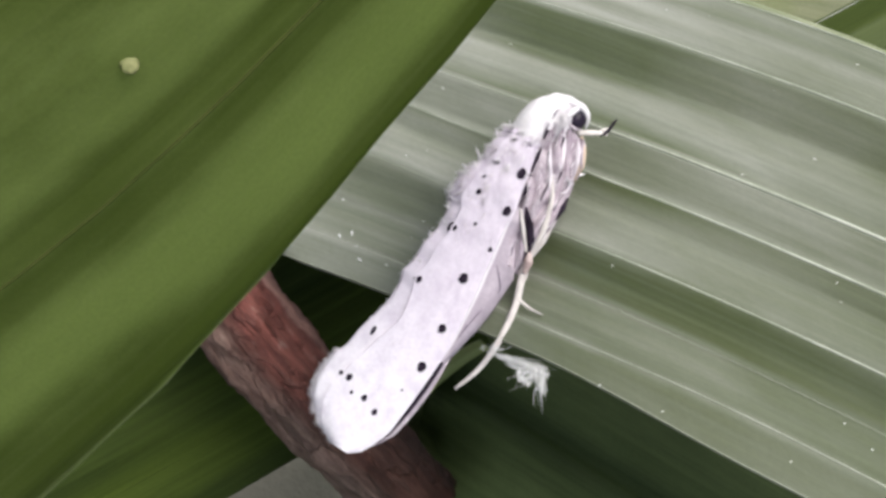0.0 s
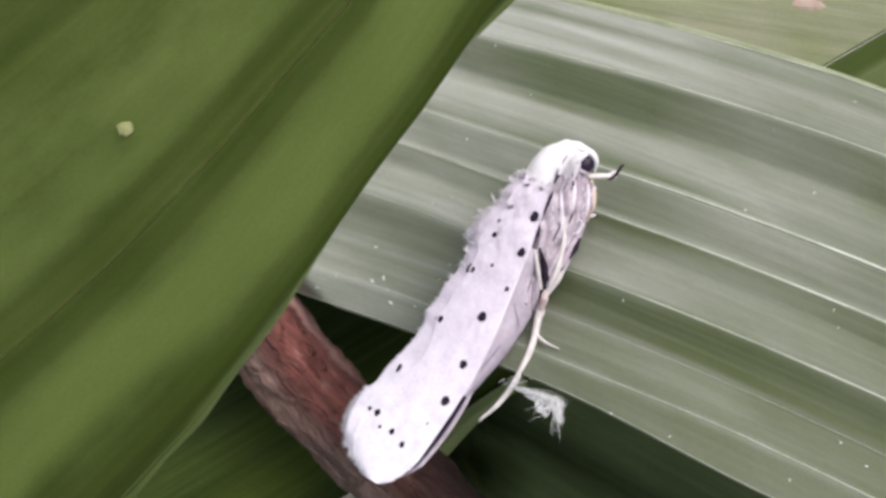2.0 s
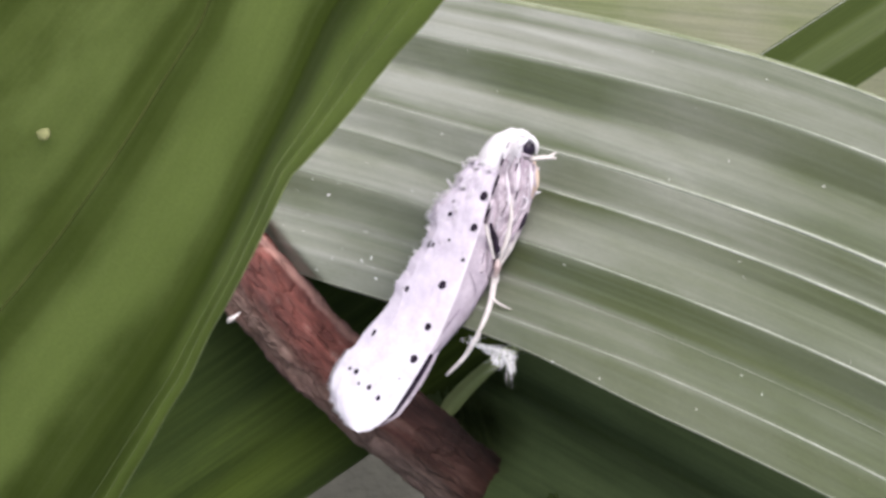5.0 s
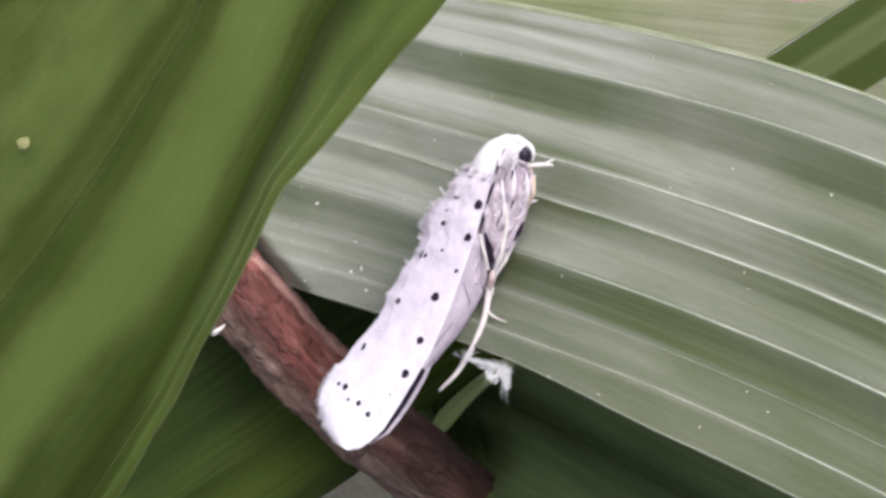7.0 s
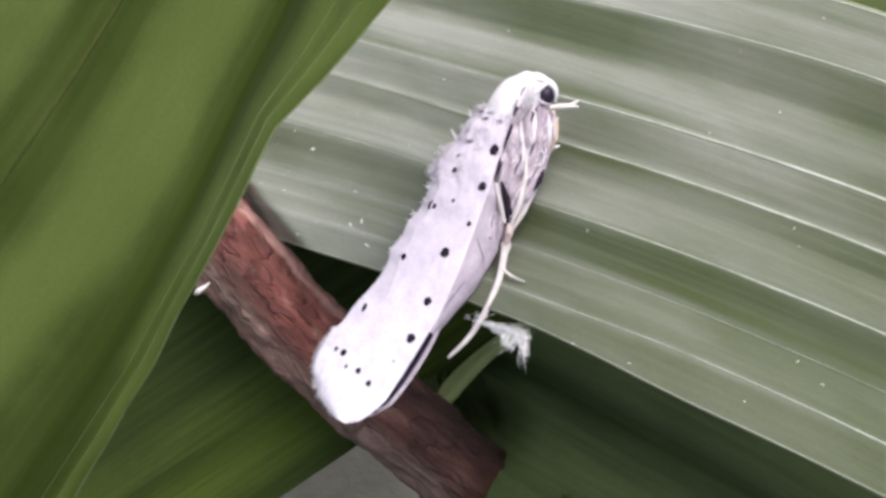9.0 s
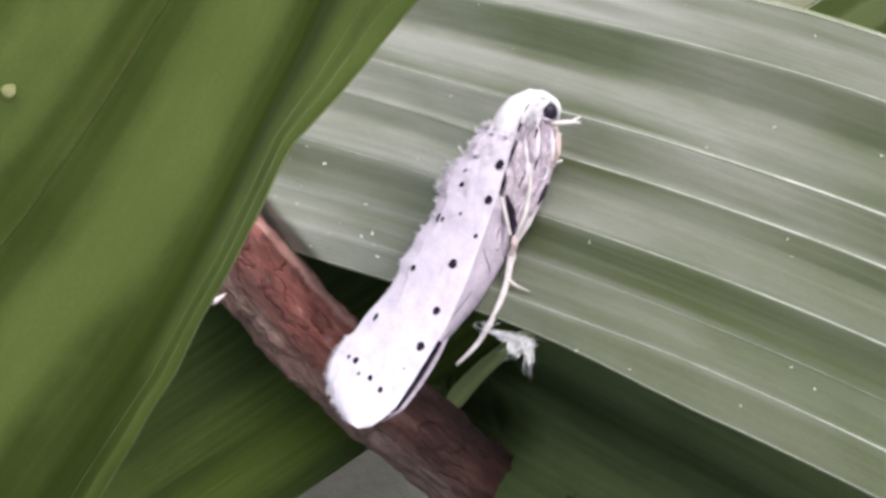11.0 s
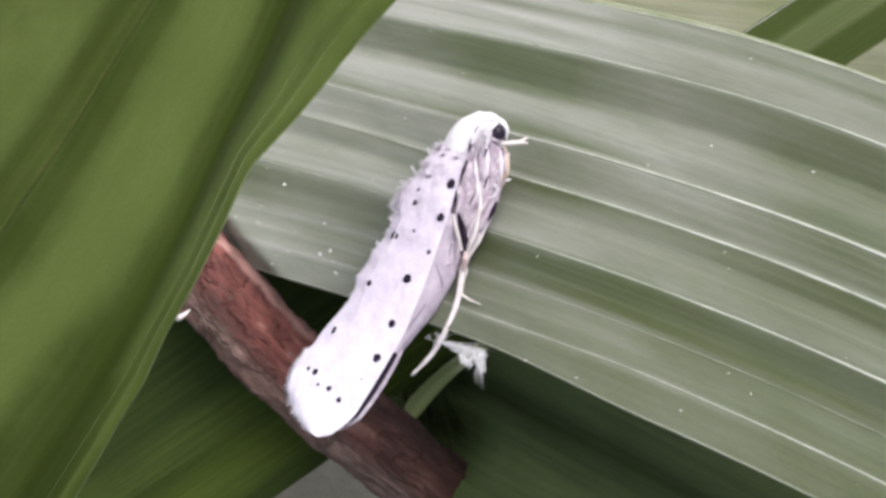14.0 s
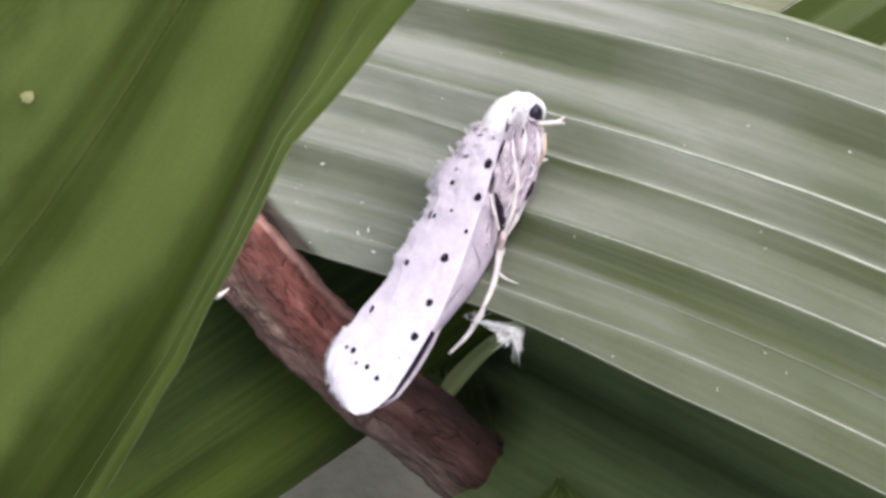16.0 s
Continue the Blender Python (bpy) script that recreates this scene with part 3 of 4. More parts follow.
def front_blade():
    us = np.linspace(-17.9, 48, 190)
    ks = np.concatenate([np.linspace(0, 0.2, 26)[:-1], np.linspace(0.2, 1, 150)])
    grid = np.array([[front_point(u, k) for k in ks] for u in us])
    uv = np.zeros(grid.shape)
    for i, u in enumerate(us):
        for j, k in enumerate(ks):
            kk = k if k < 0.2 else 0.2 + (k - 0.2) * front_width(u) / 13.0
            uv[i, j] = (u, kk * 16.0, kk)
    # the crest is soft
    grid[:, 18:36] = np.stack([grid[:, 18 + d:36 + d] for d in (-3, -2, -1, 0, 1, 2, 3)]).mean(axis=0)
    v, f, u = sheet(grid, uv, 0.2)
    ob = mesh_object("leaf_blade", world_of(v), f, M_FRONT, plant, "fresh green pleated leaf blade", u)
    for k, r, flat in ((0.004, 0.045, 0.5), (0.055, 0.025, 0.25), (0.1, 0.022, 0.25), (0.449, 0.04, 0.1)):
        run = [u for u in us if k < 0.2 or front_width(u) > (k - 0.19) / 0.8 * 13.0]
        p = np.array([front_point(u, k if k < 0.2 else 0.2 + (k - 0.2) * 13.0 / front_width(u)) + np.array([0, 0, 0.02]) for u in run])
        vv, ff = tube(p, [r] * len(run), 8, flat)
        mesh_object("vein", world_of(vv), ff, M_VEIN_G if k > 0.2 else M_FLAP, ob)
    vv, ff = ellipsoid(front_point(1.74, 0.2 + 0.8 * 6.08 / front_width(1.74)) + np.array([0, 0, 0.08]), np.eye(3), np.array([0.2, 0.2, 0.08]), 14, 8, 0.3, np.random.default_rng(5))
    mesh_object("blemish", world_of(vv), ff, M_BLEMISH, ob, "pale round blemish")
    return ob


front_leaf = front_blade()


# blades below
def deep_edges(t):
    up = 6.0 - 0.5 * t
    return (t, up - 11.8 - 12.7 * ease((t + 1.5) / 5.0)), (t, up)


def deep_height(a, b):
    # it sinks into a hollow where it meets the stalk
    return 0.35 * a - 0.6 * b - 15.5 - 5.0 * math.exp(-(((a - 1.35) / 1.1) ** 2 + ((b + 6.2) / 0.9) ** 2))


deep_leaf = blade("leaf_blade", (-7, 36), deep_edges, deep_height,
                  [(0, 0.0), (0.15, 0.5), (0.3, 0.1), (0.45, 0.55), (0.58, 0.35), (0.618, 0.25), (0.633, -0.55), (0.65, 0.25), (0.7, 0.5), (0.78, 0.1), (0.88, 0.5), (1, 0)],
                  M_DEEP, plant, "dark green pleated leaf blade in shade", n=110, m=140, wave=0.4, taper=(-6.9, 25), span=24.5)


def shade_edges(t):
    k = 1.45 * t if t < 3 else 4.35 + 0.1 * (t - 3)
    return (4.45 + 0.1 * t - k, -8.6 - t), (4.45 + 0.1 * t + k, -8.6 - t)


# a dark pointed sheet added over it in place of a gap between blades
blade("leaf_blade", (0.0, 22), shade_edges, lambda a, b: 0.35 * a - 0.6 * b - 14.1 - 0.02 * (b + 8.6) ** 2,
      [(0, 0.0), (0.3, 0.2), (0.5, -0.1), (0.7, 0.2), (1, 0)], M_WEDGE, plant, "dark olive sheet standing in for the gap between two blades", n=60, m=30, wave=0.2)


def side_edges(t):
    o = np.array([-3.3, -7.5]) + np.array([-0.82, -0.57]) * t
    q = np.array([-0.57, 0.82])
    return o, o + q * 17.0


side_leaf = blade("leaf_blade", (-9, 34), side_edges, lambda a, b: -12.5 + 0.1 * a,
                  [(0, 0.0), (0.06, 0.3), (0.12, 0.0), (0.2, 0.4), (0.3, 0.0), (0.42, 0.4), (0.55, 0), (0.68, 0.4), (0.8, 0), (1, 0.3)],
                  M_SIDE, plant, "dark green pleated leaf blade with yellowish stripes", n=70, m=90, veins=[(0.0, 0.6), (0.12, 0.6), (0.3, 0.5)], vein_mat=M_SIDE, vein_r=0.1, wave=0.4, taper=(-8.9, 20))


def sprout_edges(t):
    o = np.array([-0.25, -5.6]) + np.array([0.72, 0.69]) * t + np.array([0.69, -0.72]) * 0.04 * (t - 2.0) ** 2
    q = np.array([-0.69, 0.72])
    k = math.sqrt(max(0.02, 1 - (1 - min(1.0, t / 0.8)) ** 2)) * (1 - 0.1 * t)
    return o - q * 0.40 * k, o + q * 0.40 * k


sprout = blade("leaf_tip", (0.05, 4.6), sprout_edges, lambda a, b: 0.35 * a - 0.6 * b - 14.5, [(0, 0), (0.5, 0.2), (1, 0)],
               M_SPROUT, plant, "small pale green leaf tip under the rim", n=30, m=12, thick=0.1)


def back_edges(t):
    return (t, 9.0 - 0.1 * t), (t, 34.0 - 0.1 * t)


back_leaf = blade("leaf_blade", (-10, 40), back_edges, lambda a, b: -24.0 - 0.3 * (b - 10),
                  [(0, 0.0), (0.25, 0.5), (0.5, 0.0), (0.75, 0.5), (1, 0)],
                  M_BACK, plant, "pale sunlit leaf blade", n=60, m=50, wave=0.5, taper=(-9, 27))


def wedge_edges(t):
    o = np.array([13.0, 9.5]) + np.array([0.839, 0.545]) * t
    q = np.array([0.545, -0.839])
    return o, o + q * 3.3


wedge_leaf = blade("leaf_blade", (-12, 30), wedge_edges, lambda a, b: -9.5, [(0, 0.3), (0.3, 0.0), (0.6, 0.5), (1, 0)],
                   M_WEDGE, plant, "narrow olive green leaf blade with a light rim", n=60, m=40, veins=[(0.01, 1.0)], vein_mat=M_VEIN, vein_r=0.09, taper=(-11, 18))
v, f = ellipsoid((16.95, 13.95, -25.0), np.eye(3), np.array([1.0, 0.42, 0.2]), 28, 12, 0.25, np.random.default_rng(8))
mesh_object("blemish", world_of(v), f, M_PINK, back_leaf, "pinkish brown blotch")

# the brown stalk, with a pinkish rib and a tan dry margin
def stalk_part():
    n, m = 220, 40
    axis = spline([(-26.0, 21.0, -27.0), (-15.8, 9.3, -11.5), (-8.0, 0.3, -8.6), (-4.4, -3.65, -8.5), (0.75, -8.1, -9.9), (5.0, -12.0, -17.5), (12, -20.5, -34), (19, -30, -60), (24, -36.9, -98)], n)
    T = np.gradient(axis, axis=0)
    T /= np.linalg.norm(T, axis=1, keepdims=True)
    grid, uv = np.zeros((n, m, 3)), np.zeros((n, m, 3))
    for i in range(n):
        x = np.cross(T[i], (0, 0, 1.0))
        x /= np.linalg.norm(x)
        y = np.cross(x, T[i])
        for j in range(m):
            a = 2 * math.pi * j / (m - 1)
            r = 1.55 + 0.10 * math.sin(5 * a + 0.5) + 0.05 * math.sin(11 * a) + 0.24 * noise.noise((i * 0.14, math.cos(a) * 2, math.sin(a) * 2)) + 0.12 * noise.noise((i * 0.7, math.cos(a) * 4, math.sin(a) * 4)) + 0.04 * noise.noise((i * 1.5, math.cos(a) * 11, math.sin(a) * 11))
            grid[i, j] = axis[i] + r * (math.cos(a) * x + 0.8 * math.sin(a) * y)
            uv[i, j] = (np.linalg.norm(axis[i] - axis[0]), a * 1.6, abs(1 - j / (m - 1) * 2))
    k = np.arange(n * m).reshape(n, m)
    f = np.stack([k[:-1, :-1], k[:-1, 1:], k[1:, 1:], k[1:, :-1]], -1).reshape(-1, 4).tolist()
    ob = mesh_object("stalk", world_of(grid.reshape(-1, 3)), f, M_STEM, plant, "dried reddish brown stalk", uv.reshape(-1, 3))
    vv, ff = tube(spline([(-8.85, -1.65, -7.2), (-8.7, -1.52, -7.0), (-8.5, -1.38, -7.0), (-8.3, -1.2, -7.2)], 14), [0.02, 0.06, 0.08, 0.10, 0.11, 0.11, 0.10, 0.09, 0.08, 0.07, 0.06, 0.04, 0.03, 0.01], 8, 0.5)
    mesh_object("husk_scrap", world_of(vv), ff, M_LEG, ob, "pale torn scrap of husk")
    return ob


stalk = stalk_part()

# petioles: the blades grow from the stalk's crown or from its foot
FOOT = (24.0, -36.5, -96.0)
for pts in ([(-26.0, 21.0, -27.0), (-25, 17.5, -26.5), (-21.8, 12.6, -23.0)],
            [FOOT, (0, -50, -60), (-28, -52, 0), (-37.5, -44.5, 15.5)],
            [FOOT, (14, -10, -60), (-4, 6, -32), (-7, 3.6, -19.5)],
            [FOOT, (8, -36, -55), (-10, -22, -25), (-31, -20.0, -15.6)],
            [FOOT, (40, -20, -80), (45, 5, -45), (39.8, 17, -26.2)],
            [FOOT, (46, -14, -70), (46, 14, -30), (38.2, 25.8, -9.5)]):
    curve_part("petiole", pts, [1.3, 1.1, 0.9, 0.5], M_SPROUT, plant, n=40, seg=10)

# ---- the moth ----
U_BODY = np.array([0.49, 0.872, -0.06])
U_BODY /= np.linalg.norm(U_BODY)
U_RIGHT = np.array([0.872, -0.49, 0.0])
U_UP = np.cross(U_RIGHT, U_BODY)
HEAD = np.array([3.05, 5.69, -0.5])
moth_axes = np.array([U_RIGHT, -U_BODY, U_UP])


def on_moth(e, s, z):
    """Moth space: e to its right, s from the head backwards, z up from its back, mm."""
    return HEAD + np.stack([np.asarray(e, float), np.asarray(s, float), np.asarray(z, float)], -1) @ moth_axes


moth = new("moth")
moth.location = Vector(world_of(on_moth(0.5, 5.0, -2.3)))
bpy.context.view_layer.update()
tagged(moth, "white moth with black spots, wings folded, resting on a leaf", "moth")
rng = np.random.default_rng(3)

EDGE_AT = [0.9, 1.6, 1.9, 2.9, 3.82, 5.17, 6.62, 7.68, 8.35, 9.33, 10.43, 11.5, 12.1, 12.5, 12.75]
EDGE = [-0.25, -0.22, -0.17, 0.06, 0.27, 0.5, 0.75, 0.89, 0.96, 0.95, 0.92, 0.86, 0.66, 0.45, 0.12]
LEFT_AT = [0.9, 1.63, 1.83, 2.2, 2.5, 3.03, 3.35, 4.03, 4.45, 4.72, 5.2, 5.6, 6.2, 6.68, 7.2, 7.57, 8.2, 8.9, 9.45, 10.0, 10.45, 11.3, 11.85, 12.4, 12.65, 12.75]
LEFT = [-0.75, -1.1, -1.27, -1.3, -1.38, -1.33, -1.47, -1.62, -1.58, -1.36, -1.31, -1.28, -1.4, -1.33, -1.46, -1.31, -1.3, -1.44, -1.56, -1.6, -1.78, -1.80, -1.62, -1.1, -0.7, -0.35]


def left_of(s):
    return np.interp(s, LEFT_AT, LEFT)


def edge_of(s):
    return np.interp(s, EDGE_AT, EDGE)


def overlap(s):
    """Where across the back the upper forewing's inner rim lies."""
    return np.interp(s, [1.7, 7.5, 8.6, 9.2, 9.9, 10.7, 11.2, 12.0, 12.75], [0.16, 0.16, 0.26, 0.24, 0.20, 0.20, 0.16, 0.12, 0.05])


def wing_point(s, w):
    """w: 0 at the left fold, 1 at the right wing's edge crease; beyond it the side that turns under."""
    l, r = left_of(s), edge_of(s)
    ww = min(max(w, 0), 1)
    e = l + (r - l) * ww
    z = 0.15 + 0.30 * (ww - 0.5) - 0.12 * ww ** 6 - 1.3 * max(0, 0.34 - ww) ** 2.2 * 2.4
    z -= 0.25 * math.exp(-s / 0.8)
    rumple = 0.25 + 0.75 * math.exp(-(s / 5.0) ** 4) + 0.8 * max(0.0, 0.4 - ww)
    z += 0.05 * noise.noise((ww * 2.5, s * 0.45, 1.0)) + (0.10 * noise.noise((e * 1.7, s * 1.5, 5.0)) + 0.05 * noise.noise((e * 4.5, s * 3.6, 9.0))) * rumple
    if w > 1:
        k = (w - 1) / 0.5
        side = np.interp(s, [1, 4.5, 5.5, 7, 8, 9, 10.5, 12.75], [0.35, 0.75, 1.05, 0.78, 0.46, 0.2, 0.1, 0.05])
        e += side * math.sin(k * math.pi / 2)
        z -= 0.62 * (1 - math.cos(k * math.pi / 2)) * (side / 0.75) ** 0.5 + 0.16 * k
        z += 0.13 * noise.noise((k * 2.0, s * 1.1, 8.0)) * math.sin(k * math.pi / 2) + 0.05 * noise.noise((k * 5.0, s * 3.0, 2.0)) * k
    if w < 0:
        e += -0.05 * math.sin(math.pi * min(1, -w / 0.5)) + 0.5 * (-w)
        z += 2.6 * w
    return e, s, z


def wing_patch(name, s0, s1, w0, w1, n, m, lift, material, label, rimmed=False):
    g = np.zeros((n, m, 3))
    uv = np.zeros((n, m, 3))
    for i, s in enumerate(np.linspace(s0, s1, n)):
        for j, w in enumerate(np.linspace(w0, w1, m)):
            w = max(w, overlap(s) + (w - w0) * 0.02) if rimmed else w
            e, ss, z = wing_point(s, w)
            roll = 0.05 * math.exp(-(w - overlap(s)) / 0.05) if rimmed else 0.0
            g[i, j] = on_moth(e, ss, z + lift + roll)
            uv[i, j] = (s, w * 3, w)
    v, f, u = sheet(g, uv, 0.05)
    return mesh_object(name, world_of(v), f, material, moth, label, u)


right_wing = wing_patch("forewing", 1.7, 12.75, 0.04, 1.02, 120, 80, 0.05, M_WING, "white forewing with rows of black spots", True)
wing_patch("wing_fold", 3.7, 8.9, 1.0, 1.5, 70, 16, 0.02, M_FOLD, "fold of the wing under its edge, coloured as in shade")
curve_part("wing_rim", [on_moth(*p) for p in [(e, ss, z + 0.05) for e, ss, z in (wing_point(q, 1.0) for q in np.linspace(3.6, 8.6, 14))]], [0.012, 0.04, 0.045, 0.04, 0.012], M_FUR, right_wing, "white rim of the forewing", n=50, seg=8, flat=0.8)
left_wing = wing_patch("forewing", 1.8, 12.5, -0.5, 0.34, 120, 40, 0.0, M_WING, "white forewing tucked under the other")


def spot(s, e, r, stretch=1.25):
    l, rr = left_of(s), edge_of(s)
    w = (e - l) / (rr - l)
    ring, verts = 12, []
    for k, rad in enumerate((1.0, 0.6)):
        for j in range(ring):
            a = 2 * math.pi * j / ring
            q = r * rad * (1 + 0.07 * math.sin(3 * a + s * 5) + 0.06 * math.sin(5 * a + s * 9))
            e2, s2 = e + q * math.cos(a), s + q * stretch * math.sin(a)
            l2, r2 = left_of(s2), edge_of(s2)
            _, _, z = wing_point(s2, (e2 - l2) / (r2 - l2))
            verts.append(on_moth(e2, s2, z + (0.06 if w > overlap(s) else 0.01) + (0.004 if k == 0 else 0.022)))
    faces = [(j, (j + 1) % ring, ring + (j + 1) % ring, ring + j) for j in range(ring)] + [tuple(range(ring, 2 * ring))]
    return mesh_object("spot", world_of(np.array(verts)), faces, M_SPOT, right_wing)


for s, e, r in [(2.82, -0.15, 0.15), (4.03, 0.1, 0.13), (5.28, 0.33, 0.07), (6.46, 0.13, 0.14), (8.08, 0.43, 0.12), (9.37, 0.56, 0.135),
                (5.34, -0.99, 0.13), (7.24, -0.98, 0.11), (9.26, -1.22, 0.06), (4.01, -0.93, 0.08), (2.92, -0.94, 0.06), (10.83, -1.08, 0.10),
                (10.85, -1.33, 0.06), (11.17, -0.77, 0.05), (11.1, -0.37, 0.085), (11.28, 0.12, 0.085), (10.28, 0.45, 0.03), (4.88, -0.48, 0.05)]:
    spot(s, e, r, 2.6 if e == -1.22 else 1.25)

# hindwing: a dark grey strip under the edge with a pale fringe
def strip(name, s0, s1, off0, off1, z0, z1, material, label):
    n, m = 40, 6
    g, uv = np.zeros((n, m, 3)), np.zeros((n, m, 3))
    for i, s in enumerate(np.linspace(s0, s1, n)):
        k = math.sin(math.pi * min(1, (i + 0.5) / n * 1.0)) ** 0.5
        e0, _, zz = wing_point(s, 1.0)
        for j in range(m):
            q = j / (m - 1)
            g[i, j] = on_moth(e0 + (off0 + (off1 - off0) * q) * k, s, zz + z0 + (z1 - z0) * q)
            uv[i, j] = (s, q, q)
    v, f, u = sheet(g, uv, 0.04)
    return mesh_object(name, world_of(v), f, material, moth, label, u)


strip("hindwing", 7.6, 11.8, -0.15, 0.25, -0.06, -0.30, M_SPOT, "dark grey hindwing under the forewing")
strip("fringe", 7.7, 12.2, 0.21, 0.35, -0.25, -0.33, M_BELLY, "pale fringe of the hindwing")

# body under the wings
BODY_AXES = np.array([U_RIGHT, U_BODY, U_UP])
v, f = ellipsoid(on_moth(0.25, 2.7, -1.15), BODY_AXES, np.array([1.15, 2.5, 1.1]), 36, 24, 0.06, rng)
mesh_object("thorax", world_of(v), f, M_BELLY, moth, "lilac grey furry thorax")
v, f = ellipsoid(on_moth(0.25, 6.4, -1.25), BODY_AXES, np.array([1.15, 3.6, 0.95]), 36, 24, 0.03, rng)
mesh_object("abdomen", world_of(v), f, M_BELLY, moth)
v, f = ellipsoid(on_moth(-0.04, 0.70, -0.42), BODY_AXES, np.array([0.58, 0.88, 0.70]), 32, 20, 0.03, rng)
head = mesh_object("head", world_of(v), f, M_FUR, moth, "white furry head")
v, f = ellipsoid(on_moth(-0.54, 1.30, -0.44), BODY_AXES, np.array([0.58, 1.1, 0.66]), 32, 22, 0.03, rng)
mesh_object("collar", world_of(v), f, M_FUR, moth, "smooth white collar behind the head")
v, f = ellipsoid(on_moth(-0.30, 0.86, -0.35), BODY_AXES, np.array([0.58, 0.92, 0.63]), 32, 22, 0.03, rng)
mesh_object("nape", world_of(v), f, M_FUR, moth)
v, f = ellipsoid(on_moth(0.38, 0.42, -0.04), BODY_AXES, np.array([0.31, 0.37, 0.28]), 28, 18)
mesh_object("eye", world_of(v), f, M_EYE, head, "dark purple eye")
for name, pts, radii, lab in (("brow", [(-0.30, 0.24, 0.04), (0.05, 0.07, 0.12), (0.36, 0.05, 0.16), (0.62, 0.18, 0.12), (0.78, 0.48, 0.0)], [0.05, 0.13, 0.12, 0.08, 0.02], "white brow over the eye"),
                              ("cheek", [(0.24, 0.08, 0.16), (0.12, 0.32, 0.24), (0.06, 0.56, 0.22), (0.10, 0.82, 0.12)], [0.05, 0.11, 0.10, 0.03], "white cheek beside the eye")):
    curve_part(name, [on_moth(*p) for p in pts], radii, M_FUR, head, lab)
curve_part("lid", [on_moth(*p) for p in [(0.16, 0.66, 0.16), (0.40, 0.72, 0.16), (0.66, 0.62, 0.06)]], [0.02, 0.07, 0.02], M_BELLY, head)


# the flank: soft lilac folds of the thorax and the folded upper legs
def flank_point(s, w):
    l = np.interp(s, [0.5, 0.9, 1.6, 2.1, 2.6, 3.7, 5.4], [-0.15, -0.26, -0.2, -0.1, 0.02, 0.25, 0.55])
    r = np.interp(s, [0.3, 0.9, 1.6, 2.6, 3.4, 4.5, 5.4], [0.72, 1.12, 1.38, 1.62, 1.72, 1.72, 1.66])
    e = l + (r - l) * w
    z = -0.02 + 0.22 * math.sin(math.pi * min(1.0, w * 0.8 + 0.15)) - 1.1 * max(0.0, w - 0.55) ** 1.6 - 0.10 * max(0.0, s - 2.0)
    fold = w * 3.3 - 0.30 * s + 1.5 * noise.noise((w * 1.7, s * 0.6, 2.2))
    z += 0.40 * (0.6 + 0.7 * noise.noise((w * 3, s * 0.8, 4.4))) * abs(math.sin(math.pi * fold)) ** 0.8 + 0.12 * noise.noise((fold * 0.8, s * 0.9, 7.7)) + 0.02 * noise.noise((w * 20, s * 4, 1.7)) - 0.1
    z -= 0.35 * math.exp(-(s - 0.3) / 0.35)
    return e, s, z


n, m = 80, 60
g, uv = np.zeros((n, m, 3)), np.zeros((n, m, 3))
for i, ss in enumerate(np.linspace(0.82, 5.3, n)):
    for j, w in enumerate(np.linspace(0, 1, m)):
        g[i, j], uv[i, j] = on_moth(*flank_point(ss, w)), (ss, w, w)
v, f, u = sheet(g, uv, 0.06)
flank = mesh_object("flank", world_of(v), f, M_BELLY, moth, "lilac grey folds of the thorax", u)
curve_part("palp", [on_moth(*p) for p in [(0.84, 0.70, -0.2), (1.08, 1.1, -0.16), (1.28, 1.5, -0.2), (1.44, 1.95, -0.35)]], [0.04, 0.17, 0.18, 0.04], M_TAN, head, "tan throat scales")


def leg(pts, radii, material, label="", parent=None):
    return curve_part("leg", [on_moth(*p) for p in pts], radii, material, parent or moth, label, n=28, seg=10)


def slit(points, radii):
    """A crease between the folds, its shade drawn as a thin black tube."""
    q = []
    for s, w in points:
        e, ss, z = flank_point(s, w)
        q.append(on_moth(e, ss, z + 0.03))
    return curve_part("crease", q, radii, M_SPOT, flank, n=14, seg=6, flat=0.5)


slit([(0.95, 0.03), (1.25, 0.02), (1.55, 0.02)], [0.02, 0.07, 0.02])
slit([(0.95, 0.42), (1.2, 0.40), (1.45, 0.40)], [0.015, 0.05, 0.015])
slit([(1.8, 0.08), (2.15, 0.06), (2.5, 0.05)], [0.02, 0.07, 0.02])
slit([(1.9, 0.62), (2.15, 0.60), (2.4, 0.60)], [0.012, 0.035, 0.012])
slit([(2.5, 0.45), (2.9, 0.42), (3.2, 0.40)], [0.012, 0.03, 0.012])
slit([(2.5, 0.97), (2.9, 0.95), (3.3, 0.93)], [0.03, 0.11, 0.03])
slit([(3.0, 0.10), (3.2, 0.09), (3.4, 0.08)], [0.015, 0.04, 0.015])
leg([(0.52, 3.55, 0.12), (0.95, 3.95, 0.12), (1.28, 4.35, 0.0), (1.48, 4.9, -0.2)], [0.04, 0.12, 0.15, 0.05], M_SPOT, "black shin in shade")
leg([(0.42, 3.72, 0.20), (0.85, 4.18, 0.16), (1.32, 4.66, 0.02)], [0.06, 0.075, 0.05], M_LEG, "cream shin")
leg([(0.66, 2.28, 0.12), (1.02, 2.8, 0.16), (1.22, 3.3, 0.16), (1.44, 4.0, 0.08), (1.50, 4.85, -0.2)], [0.03, 0.07, 0.09, 0.10, 0.07], M_LEG, "cream shin")
leg([(1.58, 3.3, -0.25), (1.66, 4.0, -0.35), (1.60, 4.9, -0.4)], [0.04, 0.10, 0.06], M_LEG, "cream shin")
